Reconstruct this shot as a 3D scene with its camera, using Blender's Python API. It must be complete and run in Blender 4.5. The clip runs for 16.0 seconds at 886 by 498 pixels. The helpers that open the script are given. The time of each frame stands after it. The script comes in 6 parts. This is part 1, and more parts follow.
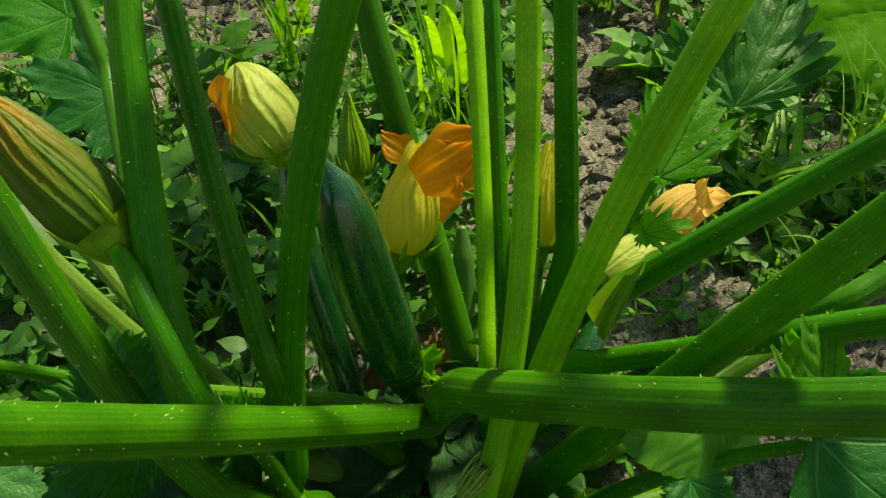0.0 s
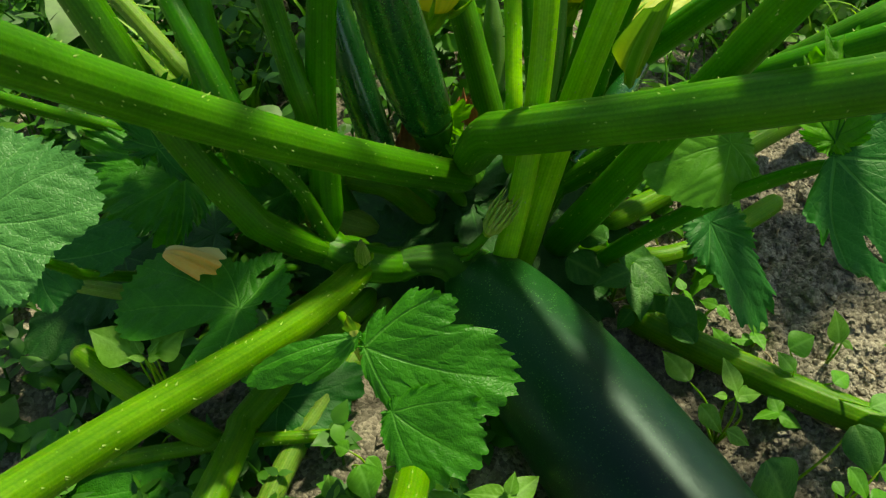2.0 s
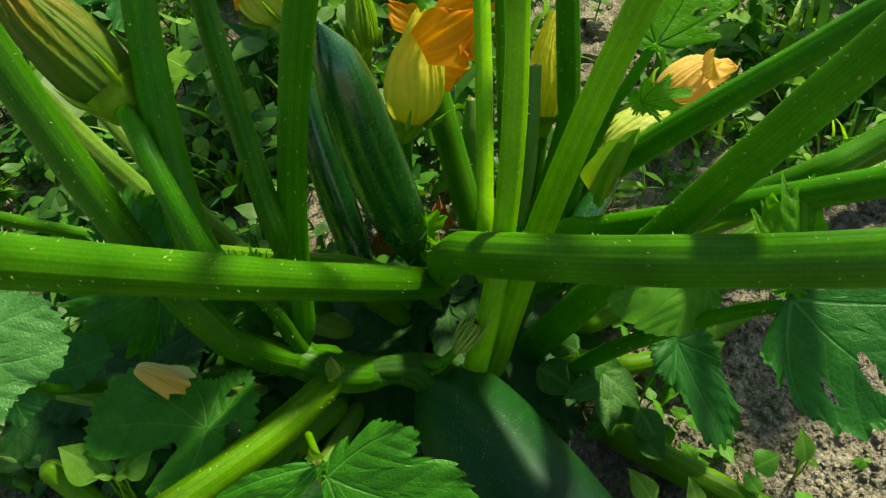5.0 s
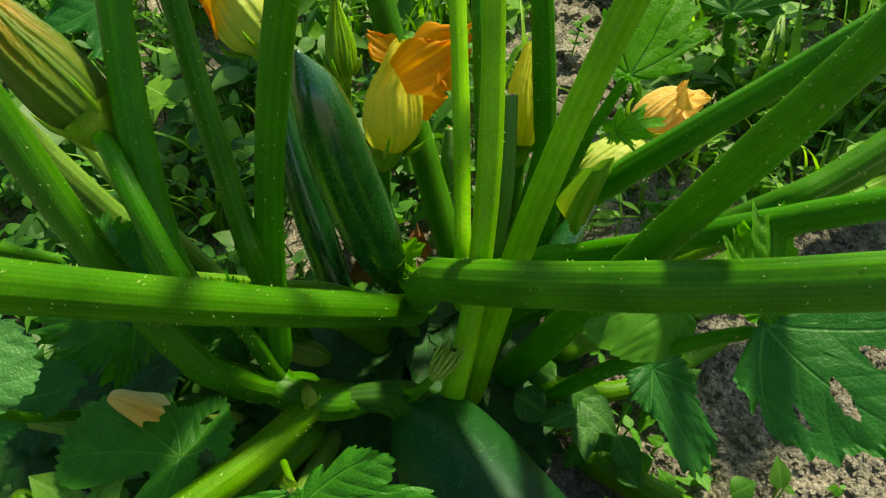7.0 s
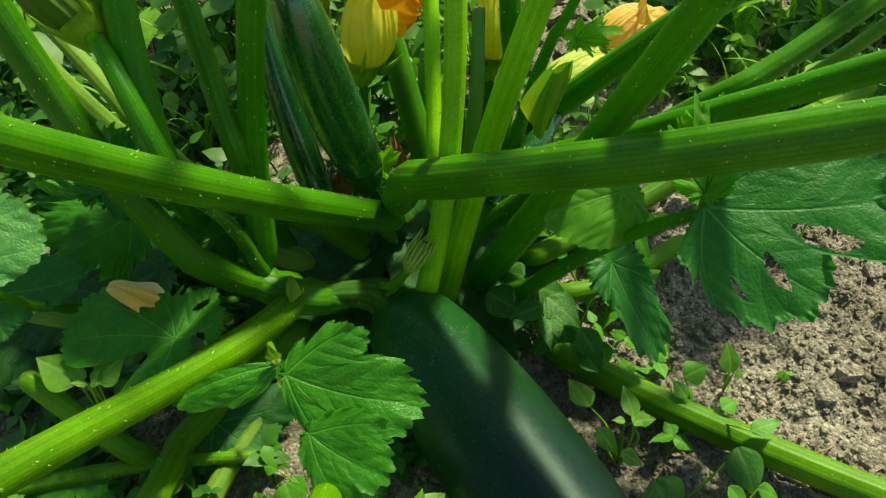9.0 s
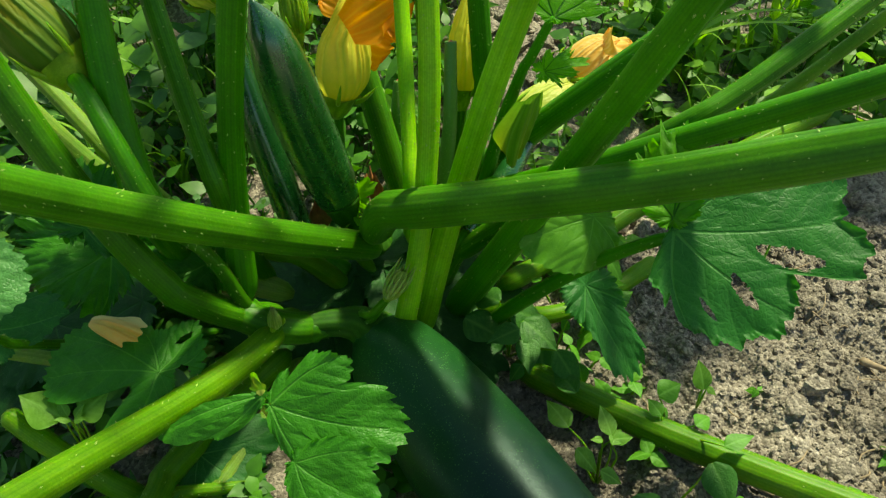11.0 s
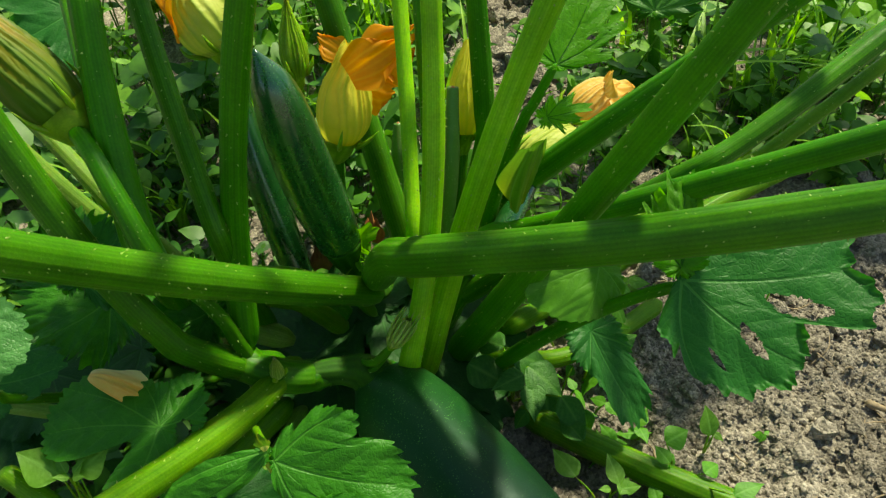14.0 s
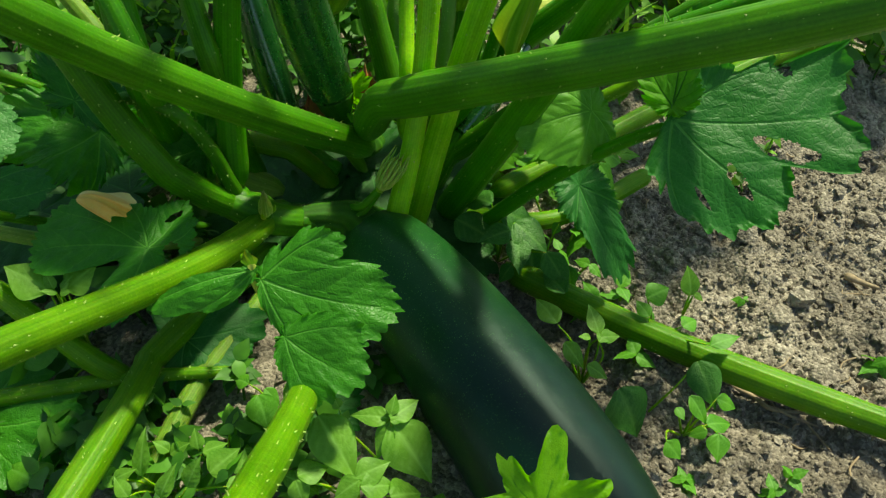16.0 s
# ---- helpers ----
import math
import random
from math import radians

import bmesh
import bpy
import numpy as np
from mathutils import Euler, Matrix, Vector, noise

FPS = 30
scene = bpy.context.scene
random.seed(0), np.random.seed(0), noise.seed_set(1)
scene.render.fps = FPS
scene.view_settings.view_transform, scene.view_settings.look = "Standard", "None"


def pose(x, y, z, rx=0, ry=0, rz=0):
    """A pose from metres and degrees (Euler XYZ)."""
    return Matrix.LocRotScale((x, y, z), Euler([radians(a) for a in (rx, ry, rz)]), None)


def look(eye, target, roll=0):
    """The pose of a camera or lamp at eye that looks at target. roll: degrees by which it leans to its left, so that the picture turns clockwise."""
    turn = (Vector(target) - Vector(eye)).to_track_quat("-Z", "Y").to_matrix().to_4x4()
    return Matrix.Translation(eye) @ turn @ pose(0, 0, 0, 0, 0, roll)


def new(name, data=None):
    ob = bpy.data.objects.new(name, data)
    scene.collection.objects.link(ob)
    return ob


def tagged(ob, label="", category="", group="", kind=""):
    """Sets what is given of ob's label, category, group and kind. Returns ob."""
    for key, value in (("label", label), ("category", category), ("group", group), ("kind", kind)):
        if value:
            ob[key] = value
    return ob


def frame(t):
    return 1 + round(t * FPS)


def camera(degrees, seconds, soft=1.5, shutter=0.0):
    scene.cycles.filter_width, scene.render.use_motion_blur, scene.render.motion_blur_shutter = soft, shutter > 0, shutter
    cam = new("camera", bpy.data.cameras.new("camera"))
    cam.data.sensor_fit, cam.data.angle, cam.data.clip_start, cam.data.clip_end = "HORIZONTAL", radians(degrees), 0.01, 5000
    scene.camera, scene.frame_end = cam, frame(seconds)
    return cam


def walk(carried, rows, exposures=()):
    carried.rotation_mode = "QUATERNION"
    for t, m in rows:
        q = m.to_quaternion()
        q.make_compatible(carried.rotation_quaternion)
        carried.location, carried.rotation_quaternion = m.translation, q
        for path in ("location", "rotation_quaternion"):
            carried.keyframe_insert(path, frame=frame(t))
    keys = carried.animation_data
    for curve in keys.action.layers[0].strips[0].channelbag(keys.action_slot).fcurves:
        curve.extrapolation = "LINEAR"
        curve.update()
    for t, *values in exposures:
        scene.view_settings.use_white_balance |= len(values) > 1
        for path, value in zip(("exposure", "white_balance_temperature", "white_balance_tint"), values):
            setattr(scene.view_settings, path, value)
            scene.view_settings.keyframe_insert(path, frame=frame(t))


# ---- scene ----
EXPOSURES = ((0, 0.12, 8000, -9), (1.5, 0.28, 8000, -11), (7, 0.38, 7900, -8), (8, 0.42, 7900, -12), (11, 0.52, 7600, -8), (14, 0.45, 7500, -5), (16, 0.48, 7400, -8))
cam = camera(56.6, 16.0, 1.3)
PATH = [
    (0, (0.012, -0.022, 0.545), (-0.022, 1.497, -0.756), -1.2),
    (0.5, (0.014, -0.025, 0.541), (-0.054, 1.483, -0.772), -0.5),
    (1, (0.017, -0.041, 0.531), (-0.077, 1.404, -0.848), -1.5),
    (1.5, (0.022, -0.072, 0.516), (-0.108, 1.267, -0.965), -4.0),
    (2, (0.02, -0.085, 0.504), (-0.113, 1.191, -1.03), -4.8),
    (2.5, (0.021, -0.079, 0.51), (-0.101, 1.204, -1.02), -3.9),
    (3, (0.024, -0.066, 0.528), (-0.096, 1.217, -1.002), -3.6),
    (3.5, (0.035, -0.047, 0.545), (-0.1, 1.245, -0.976), -4.1),
    (4, (0.039, -0.043, 0.546), (-0.099, 1.255, -0.97), -4.1),
    (6.5, (0.044, -0.05, 0.549), (-0.074, 1.329, -0.895), -2.7),
    (7, (0.045, -0.049, 0.547), (-0.052, 1.335, -0.893), -2.3),
    (7.5, (0.046, -0.074, 0.535), (-0.053, 1.278, -0.936), -2.4),
    (8, (0.055, -0.092, 0.542), (-0.041, 1.233, -0.953), -2.7),
    (10.5, (0.067, -0.121, 0.549), (0.008, 1.209, -0.944), -2.4),
    (11, (0.06, -0.117, 0.558), (0.041, 1.25, -0.902), -1.9),
    (11.5, (0.057, -0.101, 0.57), (0.043, 1.279, -0.878), -2.0),
    (12, (0.055, -0.1, 0.565), (0.053, 1.304, -0.859), -1.9),
    (12.5, (0.047, -0.102, 0.569), (0.049, 1.306, -0.852), -1.8),
    (13, (0.052, -0.098, 0.566), (0.055, 1.306, -0.857), -1.7),
    (13.5, (0.053, -0.096, 0.564), (0.058, 1.311, -0.858), -1.7),
    (14, (0.051, -0.101, 0.566), (0.056, 1.307, -0.854), -1.6),
    (14.5, (0.051, -0.109, 0.561), (0.051, 1.289, -0.87), -0.9),
    (15, (0.048, -0.128, 0.541), (0.054, 1.243, -0.915), 0.1),
    (15.5, (0.041, -0.144, 0.537), (0.053, 1.196, -0.948), 0.9),
    (16, (0.05, -0.154, 0.52), (0.08, 1.152, -0.994), 1.6),
]
walk(cam, [(t, look(eye, target, roll)) for t, eye, target, roll in PATH], EXPOSURES)

# ---- sky and sun ----
world = bpy.data.worlds.new("sky")
scene.world = world
world.use_nodes = True
wn = world.node_tree
sky = wn.nodes.new("ShaderNodeTexSky")
sky.sky_type, sky.sun_disc = "NISHITA", False
SUN_TO = Vector((0.34, 0.42, 0.84)).normalized()
sky.sun_elevation = math.asin(SUN_TO.z)
sky.sun_rotation = math.atan2(SUN_TO.x, SUN_TO.y)
wn.nodes["Background"].inputs["Strength"].default_value = 0.110
wn.links.new(sky.outputs[0], wn.nodes["Background"].inputs["Color"])
sun = new("sun", bpy.data.lights.new("sun", "SUN"))
sun.data.energy, sun.data.angle, sun.data.color = 4.9, radians(4), (1.0, 0.95, 0.80)
sun.matrix_world = look(SUN_TO * 5, (0, 0, 0))


# ---- materials ----
def material(name):
    m = bpy.data.materials.new(name)
    m.use_nodes = True
    return m, m.node_tree, m.node_tree.nodes["Principled BSDF"]


def node(nt, kind, **sets):
    n = nt.nodes.new(kind)
    for k, v in sets.items():
        n.inputs[k.replace("_", " ")].default_value = v
    return n


def attr(nt, name):
    n = nt.nodes.new("ShaderNodeAttribute")
    n.attribute_name = name
    return n


def ramp(nt, fac, *stops):
    n = nt.nodes.new("ShaderNodeValToRGB")
    e = n.color_ramp.elements
    while len(e) < len(stops):
        e.new(0.5)
    for k, (p, c) in enumerate(stops):
        e[k].position, e[k].color = p, (*c, 1)
    nt.links.new(fac, n.inputs[0])
    return n.outputs[0]


def mixed(nt, fac, a, b, mode="MIX"):
    n = nt.nodes.new("ShaderNodeMix")
    n.data_type, n.blend_type = "RGBA", mode
    for slot, v in ((0, fac), (6, a), (7, b)):
        if isinstance(v, bpy.types.NodeSocket):
            nt.links.new(v, n.inputs[slot])
        else:
            n.inputs[slot].default_value = v if slot == 0 else (*v, 1)
    return n.outputs[2]


def noise_fac(nt, scale, detail=4, rough=0.6, vector=None):
    n = node(nt, "ShaderNodeTexNoise", Scale=scale, Detail=detail, Roughness=rough)
    if vector:
        nt.links.new(vector, n.inputs["Vector"])
    else:
        c = nt.nodes.new("ShaderNodeTexCoord")
        nt.links.new(c.outputs["Object"], n.inputs["Vector"])
    return n.outputs["Fac"]


def bump(nt, bsdf, height, strength, distance):
    b = node(nt, "ShaderNodeBump", Strength=strength, Distance=distance)
    nt.links.new(height, b.inputs["Height"])
    nt.links.new(b.outputs[0], bsdf.inputs["Normal"])
    return b


def see_through(nt, bsdf, colour, share):
    """Adds light that passes through a thin blade or petal."""
    t = nt.nodes.new("ShaderNodeBsdfTranslucent")
    mix = nt.nodes.new("ShaderNodeMixShader")
    mix.inputs[0].default_value = share
    if isinstance(colour, bpy.types.NodeSocket):
        nt.links.new(colour, t.inputs["Color"])
    else:
        t.inputs["Color"].default_value = (*colour, 1)
    nt.links.new(bsdf.outputs[0], mix.inputs[1])
    nt.links.new(t.outputs[0], mix.inputs[2])
    nt.links.new(mix.outputs[0], nt.nodes["Material Output"].inputs["Surface"])


def stalk_material(name, groove, rib, rough=0.42):
    m, nt, b = material(name)
    f = attr(nt, "rib").outputs["Fac"]
    base = ramp(nt, f, (0.05, groove), (0.6, [0.5 * p + 0.5 * q for p, q in zip(groove, rib)]), (1.0, rib))
    blotch = ramp(nt, noise_fac(nt, 22, 5), (0.3, (0.66, 0.72, 0.55)), (0.72, (1.22, 1.14, 1.15)))
    col = mixed(nt, 1.0, base, blotch, "MULTIPLY")
    speck = ramp(nt, noise_fac(nt, 520, 3, 0.7), (0.35, (0.84, 0.88, 0.8)), (0.7, (1.16, 1.10, 1.2)))
    col = mixed(nt, 1.0, col, speck, "MULTIPLY")
    v = node(nt, "ShaderNodeTexVoronoi", Scale=190.0)
    c = nt.nodes.new("ShaderNodeTexCoord")
    nt.links.new(c.outputs["Object"], v.inputs["Vector"])
    dots = ramp(nt, v.outputs["Distance"], (0.03, (0.55, 0.55, 0.55)), (0.10, (0, 0, 0)))
    bright = [min(1.0, k * 1.35 + 0.04) for k in rib]
    nt.links.new(mixed(nt, dots, col, bright), b.inputs["Base Color"])
    b.inputs["Roughness"].default_value = rough
    b.inputs["Subsurface Weight"].default_value = 0.6
    b.inputs["Specular IOR Level"].default_value = 0.18
    b.inputs["Subsurface Radius"].default_value = (0.35, 1.0, 0.08)
    b.inputs["Subsurface Scale"].default_value = 0.004
    height = mixed(nt, 0.5, noise_fac(nt, 60, 4), noise_fac(nt, 380, 4, 0.7))
    bump(nt, b, height, 0.4, 0.0012)
    return m


STALK = stalk_material("petiole_green", (0.031, 0.145, 0.003), (0.078, 0.252, 0.010))
STALK_DARK = stalk_material("petiole_deep_green", (0.034, 0.185, 0.003), (0.070, 0.280, 0.006))
STALK_LIGHT = stalk_material("petiole_yellow_green", (0.066, 0.200, 0.003), (0.135, 0.290, 0.012))
# yellow-green raised past STALK_LIGHT: direct sun put into the colour
STALK_SUNLIT = stalk_material("petiole_sunlit_yellow_green", (0.175, 0.45, 0.006), (0.33, 0.64, 0.030))
# rough fruit stalk green, darkened to hold the crown's shade in the colour
STALK_WOODY_SHADED = stalk_material("fruit_stalk_woody_shaded", (0.018, 0.088, 0.004), (0.050, 0.155, 0.012), 0.6)
STALK_PALE = stalk_material("petiole_pale_old", (0.10, 0.22, 0.022), (0.21, 0.34, 0.06), 0.55)


def leaf_material(name, dark, light, vein, share=0.28, rough=0.36, relief=0.34):
    m, nt, b = material(name)
    lp = attr(nt, "lp").outputs["Vector"]
    warp = node(nt, "ShaderNodeTexNoise", Scale=6.0, Detail=3.0)
    nt.links.new(lp, warp.inputs["Vector"])
    bent = mixed(nt, 0.10, lp, warp.outputs["Color"], "ADD")
    tone = mixed(nt, ramp(nt, noise_fac(nt, 3.5, 6, 0.65, lp), (0.3, (0, 0, 0)), (0.7, (1, 1, 1))), dark, light)
    vor = node(nt, "ShaderNodeTexVoronoi", Scale=22.0)
    vor.feature = "SMOOTH_F1"
    nt.links.new(bent, vor.inputs["Vector"])
    net = node(nt, "ShaderNodeTexVoronoi", Scale=30.0)
    net.feature = "DISTANCE_TO_EDGE"
    nt.links.new(bent, net.inputs["Vector"])
    thread = ramp(nt, net.outputs["Distance"], (0.0, (0.24, 0.24, 0.24)), (0.06, (0, 0, 0)))
    tone = mixed(nt, thread, tone, vein)
    col = mixed(nt, attr(nt, "vein").outputs["Fac"], tone, vein)
    nt.links.new(col, b.inputs["Base Color"])
    nt.links.new(ramp(nt, noise_fac(nt, 30, 4, 0.6, lp), (0.3, (rough,) * 3), (0.7, (rough + 0.12,) * 3)), b.inputs["Roughness"])
    b.inputs["Specular IOR Level"].default_value = 0.30
    pillow = ramp(nt, vor.outputs["Distance"], (0.0, (1, 1, 1)), (0.8, (0, 0, 0)))
    fine = ramp(nt, net.outputs["Distance"], (0.0, (0, 0, 0)), (0.2, (1, 1, 1)))
    pucker = mixed(nt, 0.35, mixed(nt, 0.35, pillow, fine), noise_fac(nt, 14, 5, 0.65, lp))
    bump(nt, b, pucker, relief, 0.002)
    see_through(nt, b, mixed(nt, 1.0, col, (1.9, 2.0, 0.6), "MULTIPLY"), share)
    return m


LEAF = leaf_material("squash_leaf_green", (0.024, 0.145, 0.007), (0.060, 0.270, 0.014), (0.105, 0.33, 0.04), 0.32, 0.38, 0.36)
LEAF_BLUE = leaf_material("squash_leaf_blue_green", (0.012, 0.100, 0.013), (0.030, 0.170, 0.022), (0.070, 0.245, 0.050), 0.28, 0.44, 0.32)
# blue-green leaf made paler: sunlight and sky sheen put into the colour
LEAF_PALE = leaf_material("squash_leaf_pale_sunlit", (0.050, 0.180, 0.040), (0.110, 0.300, 0.085), (0.16, 0.38, 0.12), 0.30, 0.36, 0.40)
# very dark leaf green that holds the crown's shade in its colour
LEAF_SHADE = leaf_material("leaf_shade_green", (0.008, 0.060, 0.006), (0.020, 0.105, 0.010), (0.035, 0.14, 0.022), 0.2, 0.5, 0.4)
LEAF_FERN = leaf_material("feathery_leaf_green", (0.060, 0.235, 0.008), (0.135, 0.380, 0.018), (0.018, 0.105, 0.006), 0.5, 0.42, 0.4)
LEAF_YOUNG = leaf_material("young_leaf_yellow_green", (0.11, 0.31, 0.008), (0.20, 0.46, 0.018), (0.045, 0.20, 0.008), 0.52)


def weed_material(name, dark, light, share=0.3):
    m, nt, b = material(name)
    g = nt.nodes.new("ShaderNodeNewGeometry")
    isl = g.outputs["Random Per Island"]
    mid = [0.6 * p + 0.4 * q for p, q in zip(dark, light)]
    col = ramp(nt, isl, (0.0, dark), (0.7, mid), (1.0, light))
    col = mixed(nt, 1.0, col, ramp(nt, noise_fac(nt, 90, 3), (0.3, (0.7, 0.75, 0.7)), (0.7, (1.2, 1.15, 1.1))), "MULTIPLY")
    nt.links.new(col, b.inputs["Base Color"])
    b.inputs["Roughness"].default_value = 0.5
    see_through(nt, b, mixed(nt, 1.0, col, (1.9, 1.9, 0.7), "MULTIPLY"), share)
    return m


WEED = weed_material("weed_leaf", (0.035, 0.140, 0.010), (0.24, 0.48, 0.055), 0.4)
# darker than WEED: shade low among the stalks is put into the colour
WEED_LOW = weed_material("low_shaded_weed_leaf", (0.028, 0.120, 0.008), (0.105, 0.310, 0.020))
WEED_NEAR = leaf_material("near_weed_leaf", (0.055, 0.205, 0.012), (0.115, 0.320, 0.022), (0.14, 0.36, 0.05), 0.3, 0.42, 0.18)
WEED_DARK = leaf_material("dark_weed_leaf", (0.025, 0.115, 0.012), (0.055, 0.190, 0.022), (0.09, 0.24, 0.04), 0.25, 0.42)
WEED_BRIGHT = leaf_material("bright_weed_leaf", (0.085, 0.235, 0.016), (0.190, 0.400, 0.045), (0.22, 0.44, 0.08), 0.35, 0.40, 0.18)
GRASS = weed_material("grass_blade", (0.14, 0.34, 0.015), (0.36, 0.60, 0.06), 0.42)


def soil_material():
    m, nt, b = material("garden_soil")
    c = nt.nodes.new("ShaderNodeTexCoord").outputs["Object"]
    big, fine = noise_fac(nt, 7, 6, 0.65, c), noise_fac(nt, 210, 8, 0.8, c)
    col = ramp(nt, big, (0.3, (0.125, 0.106, 0.083)), (0.7, (0.37, 0.328, 0.270)))
    col = mixed(nt, 1.0, col, ramp(nt, fine, (0.28, (0.50, 0.47, 0.45)), (0.7, (1.34, 1.34, 1.34))), "MULTIPLY")
    v = node(nt, "ShaderNodeTexVoronoi", Scale=340.0)
    nt.links.new(c, v.inputs["Vector"])
    grain = ramp(nt, v.outputs["Color"], (0.25, (0.60, 0.59, 0.57)), (0.8, (1.42, 1.41, 1.4)))
    col = mixed(nt, 1.0, col, grain, "MULTIPLY")
    nt.links.new(col, b.inputs["Base Color"])
    b.inputs["Roughness"].default_value = 0.95
    rough_height = mixed(nt, 0.5, fine, ramp(nt, v.outputs["Distance"], (0.0, (1, 1, 1)), (0.8, (0, 0, 0))))
    bump(nt, b, rough_height, 1.0, 0.0032)
    return m


SOIL = soil_material()


def fruit_material(name, dark, light, fleck, cap, rough, gloss=0.5, coat=0.2, scale=620.0, relief=0.26):
    m, nt, b = material(name)
    f = ramp(nt, attr(nt, "rib").outputs["Fac"], (0.0, (0, 0, 0)), (1.0, (0.07, 0.07, 0.07)))
    col = mixed(nt, f, dark, light)
    col = mixed(nt, 1.0, col, ramp(nt, noise_fac(nt, 16, 6, 0.65), (0.3, (0.6, 0.65, 0.6)), (0.7, (1.4, 1.3, 1.3))), "MULTIPLY")
    fade = attr(nt, "fleck").outputs["Fac"]
    col = mixed(nt, ramp(nt, fade, (0.25, (0, 0, 0)), (1.0, (0.75, 0.75, 0.75))), col, cap)
    v = node(nt, "ShaderNodeTexVoronoi", Scale=scale)
    c = nt.nodes.new("ShaderNodeTexCoord")
    nt.links.new(c.outputs["Object"], v.inputs["Vector"])
    dots = ramp(nt, v.outputs["Distance"], (0.10, (1, 1, 1)), (0.34, (0, 0, 0)))
    gate = ramp(nt, noise_fac(nt, 150, 4, 0.7), (0.46, (0.08, 0.08, 0.08)), (0.60, (1, 1, 1)))
    where = mixed(nt, 1.0, dots, gate, "MULTIPLY")
    nt.links.new(mixed(nt, mixed(nt, 1.0, where, fade, "MULTIPLY"), col, fleck), b.inputs["Base Color"])
    nt.links.new(ramp(nt, noise_fac(nt, 40, 5, 0.7), (0.3, (rough - 0.05,) * 3), (0.7, (rough + 0.10,) * 3)), b.inputs["Roughness"])
    b.inputs["Specular IOR Level"].default_value = gloss
    b.inputs["Specular Tint"].default_value = (0.72, 1.0, 0.94, 1)
    b.inputs["Coat Weight"].default_value = coat
    b.inputs["Coat Roughness"].default_value = rough * 0.6
    height = mixed(nt, 0.4, noise_fac(nt, 210, 7, 0.75), noise_fac(nt, 34, 3, 0.5))
    bump(nt, b, height, relief, 0.0016)
    return m


FRUIT_BIG = fruit_material("marrow_skin", (0.0012, 0.0110, 0.0070), (0.0025, 0.019, 0.0090), (0.10, 0.30, 0.055), (0.014, 0.088, 0.012), 0.34, 0.34, 0.0, 620.0, 0.16)
FRUIT = fruit_material("zucchini_skin", (0.007, 0.062, 0.011), (0.017, 0.110, 0.017), (0.26, 0.52, 0.15), (0.014, 0.100, 0.014), 0.25, 0.8, 0.9, 620.0, 0.12)
FRUIT_YOUNG = fruit_material("young_zucchini_skin", (0.05, 0.14, 0.015), (0.13, 0.25, 0.04), (0.25, 0.38, 0.12), (0.10, 0.22, 0.03), 0.4)


def petal_material(name, body, rib, share=0.35, flush=(0.85, 0.33, 0.012)):
    m, nt, b = material(name)
    col = mixed(nt, 1.0, body, ramp(nt, noise_fac(nt, 45, 5), (0.3, (0.78, 0.85, 0.6)), (0.7, (1.1, 1.06, 1.2))), "MULTIPLY")
    col = mixed(nt, attr(nt, "blush").outputs["Fac"], col, flush)
    net = node(nt, "ShaderNodeTexVoronoi", Scale=260.0)
    net.feature = "DISTANCE_TO_EDGE"
    c = nt.nodes.new("ShaderNodeTexCoord")
    nt.links.new(c.outputs["Object"], net.inputs["Vector"])
    thread = ramp(nt, net.outputs["Distance"], (0.0, (0.16, 0.16, 0.16)), (0.10, (0, 0, 0)))
    col = mixed(nt, thread, col, rib)
    col = mixed(nt, attr(nt, "rib").outputs["Fac"], col, rib)
    nt.links.new(col, b.inputs["Base Color"])
    b.inputs["Roughness"].default_value = 0.55
    bump(nt, b, noise_fac(nt, 150, 5, 0.65), 0.3, 0.0010)
    see_through(nt, b, col, share)
    return m


PETAL_GREEN = petal_material("closed_petal_yellow_green", (0.92, 0.83, 0.10), (0.66, 0.70, 0.06), 0.4, (0.95, 0.50, 0.02))
PETAL_LIME = petal_material("closed_petal_lime", (0.145, 0.255, 0.007), (0.078, 0.200, 0.007), 0.4, (0.80, 0.34, 0.006))
PETAL_PALE = petal_material("closed_petal_pale", (0.66, 0.68, 0.14), (0.42, 0.55, 0.07), 0.34, (0.85, 0.52, 0.02))
PETAL_ORANGE = petal_material("open_petal_orange", (0.98, 0.36, 0.004), (0.98, 0.50, 0.02), 0.5)
PETAL_PEACH = petal_material("wilted_petal_peach", (0.95, 0.56, 0.10), (0.95, 0.76, 0.32), 0.4, (0.95, 0.38, 0.03))
BRACT = petal_material("bract_green", (0.16, 0.36, 0.02), (0.07, 0.22, 0.010), 0.45)
CALYX_PALE = stalk_material("bud_pale_green", (0.22, 0.36, 0.05), (0.46, 0.56, 0.16))
CALYX = stalk_material("calyx_green", (0.14, 0.28, 0.010), (0.30, 0.46, 0.035))


def plain(name, colour, rough=0.7, scale=120):
    m, nt, b = material(name)
    col = mixed(nt, 1.0, colour, ramp(nt, noise_fac(nt, scale, 5), (0.3, (0.55, 0.55, 0.55)), (0.7, (1.3, 1.3, 1.3))), "MULTIPLY")
    nt.links.new(col, b.inputs["Base Color"])
    b.inputs["Roughness"].default_value = rough
    bump(nt, b, noise_fac(nt, scale * 3, 3), 0.4, 0.001)
    return m


PRICKLE = plain("prickle_pale", (0.30, 0.44, 0.10), 0.5)
DRY = plain("dry_straw", (0.30, 0.22, 0.13))
BROWN = plain("withered_brown", (0.34, 0.12, 0.035))


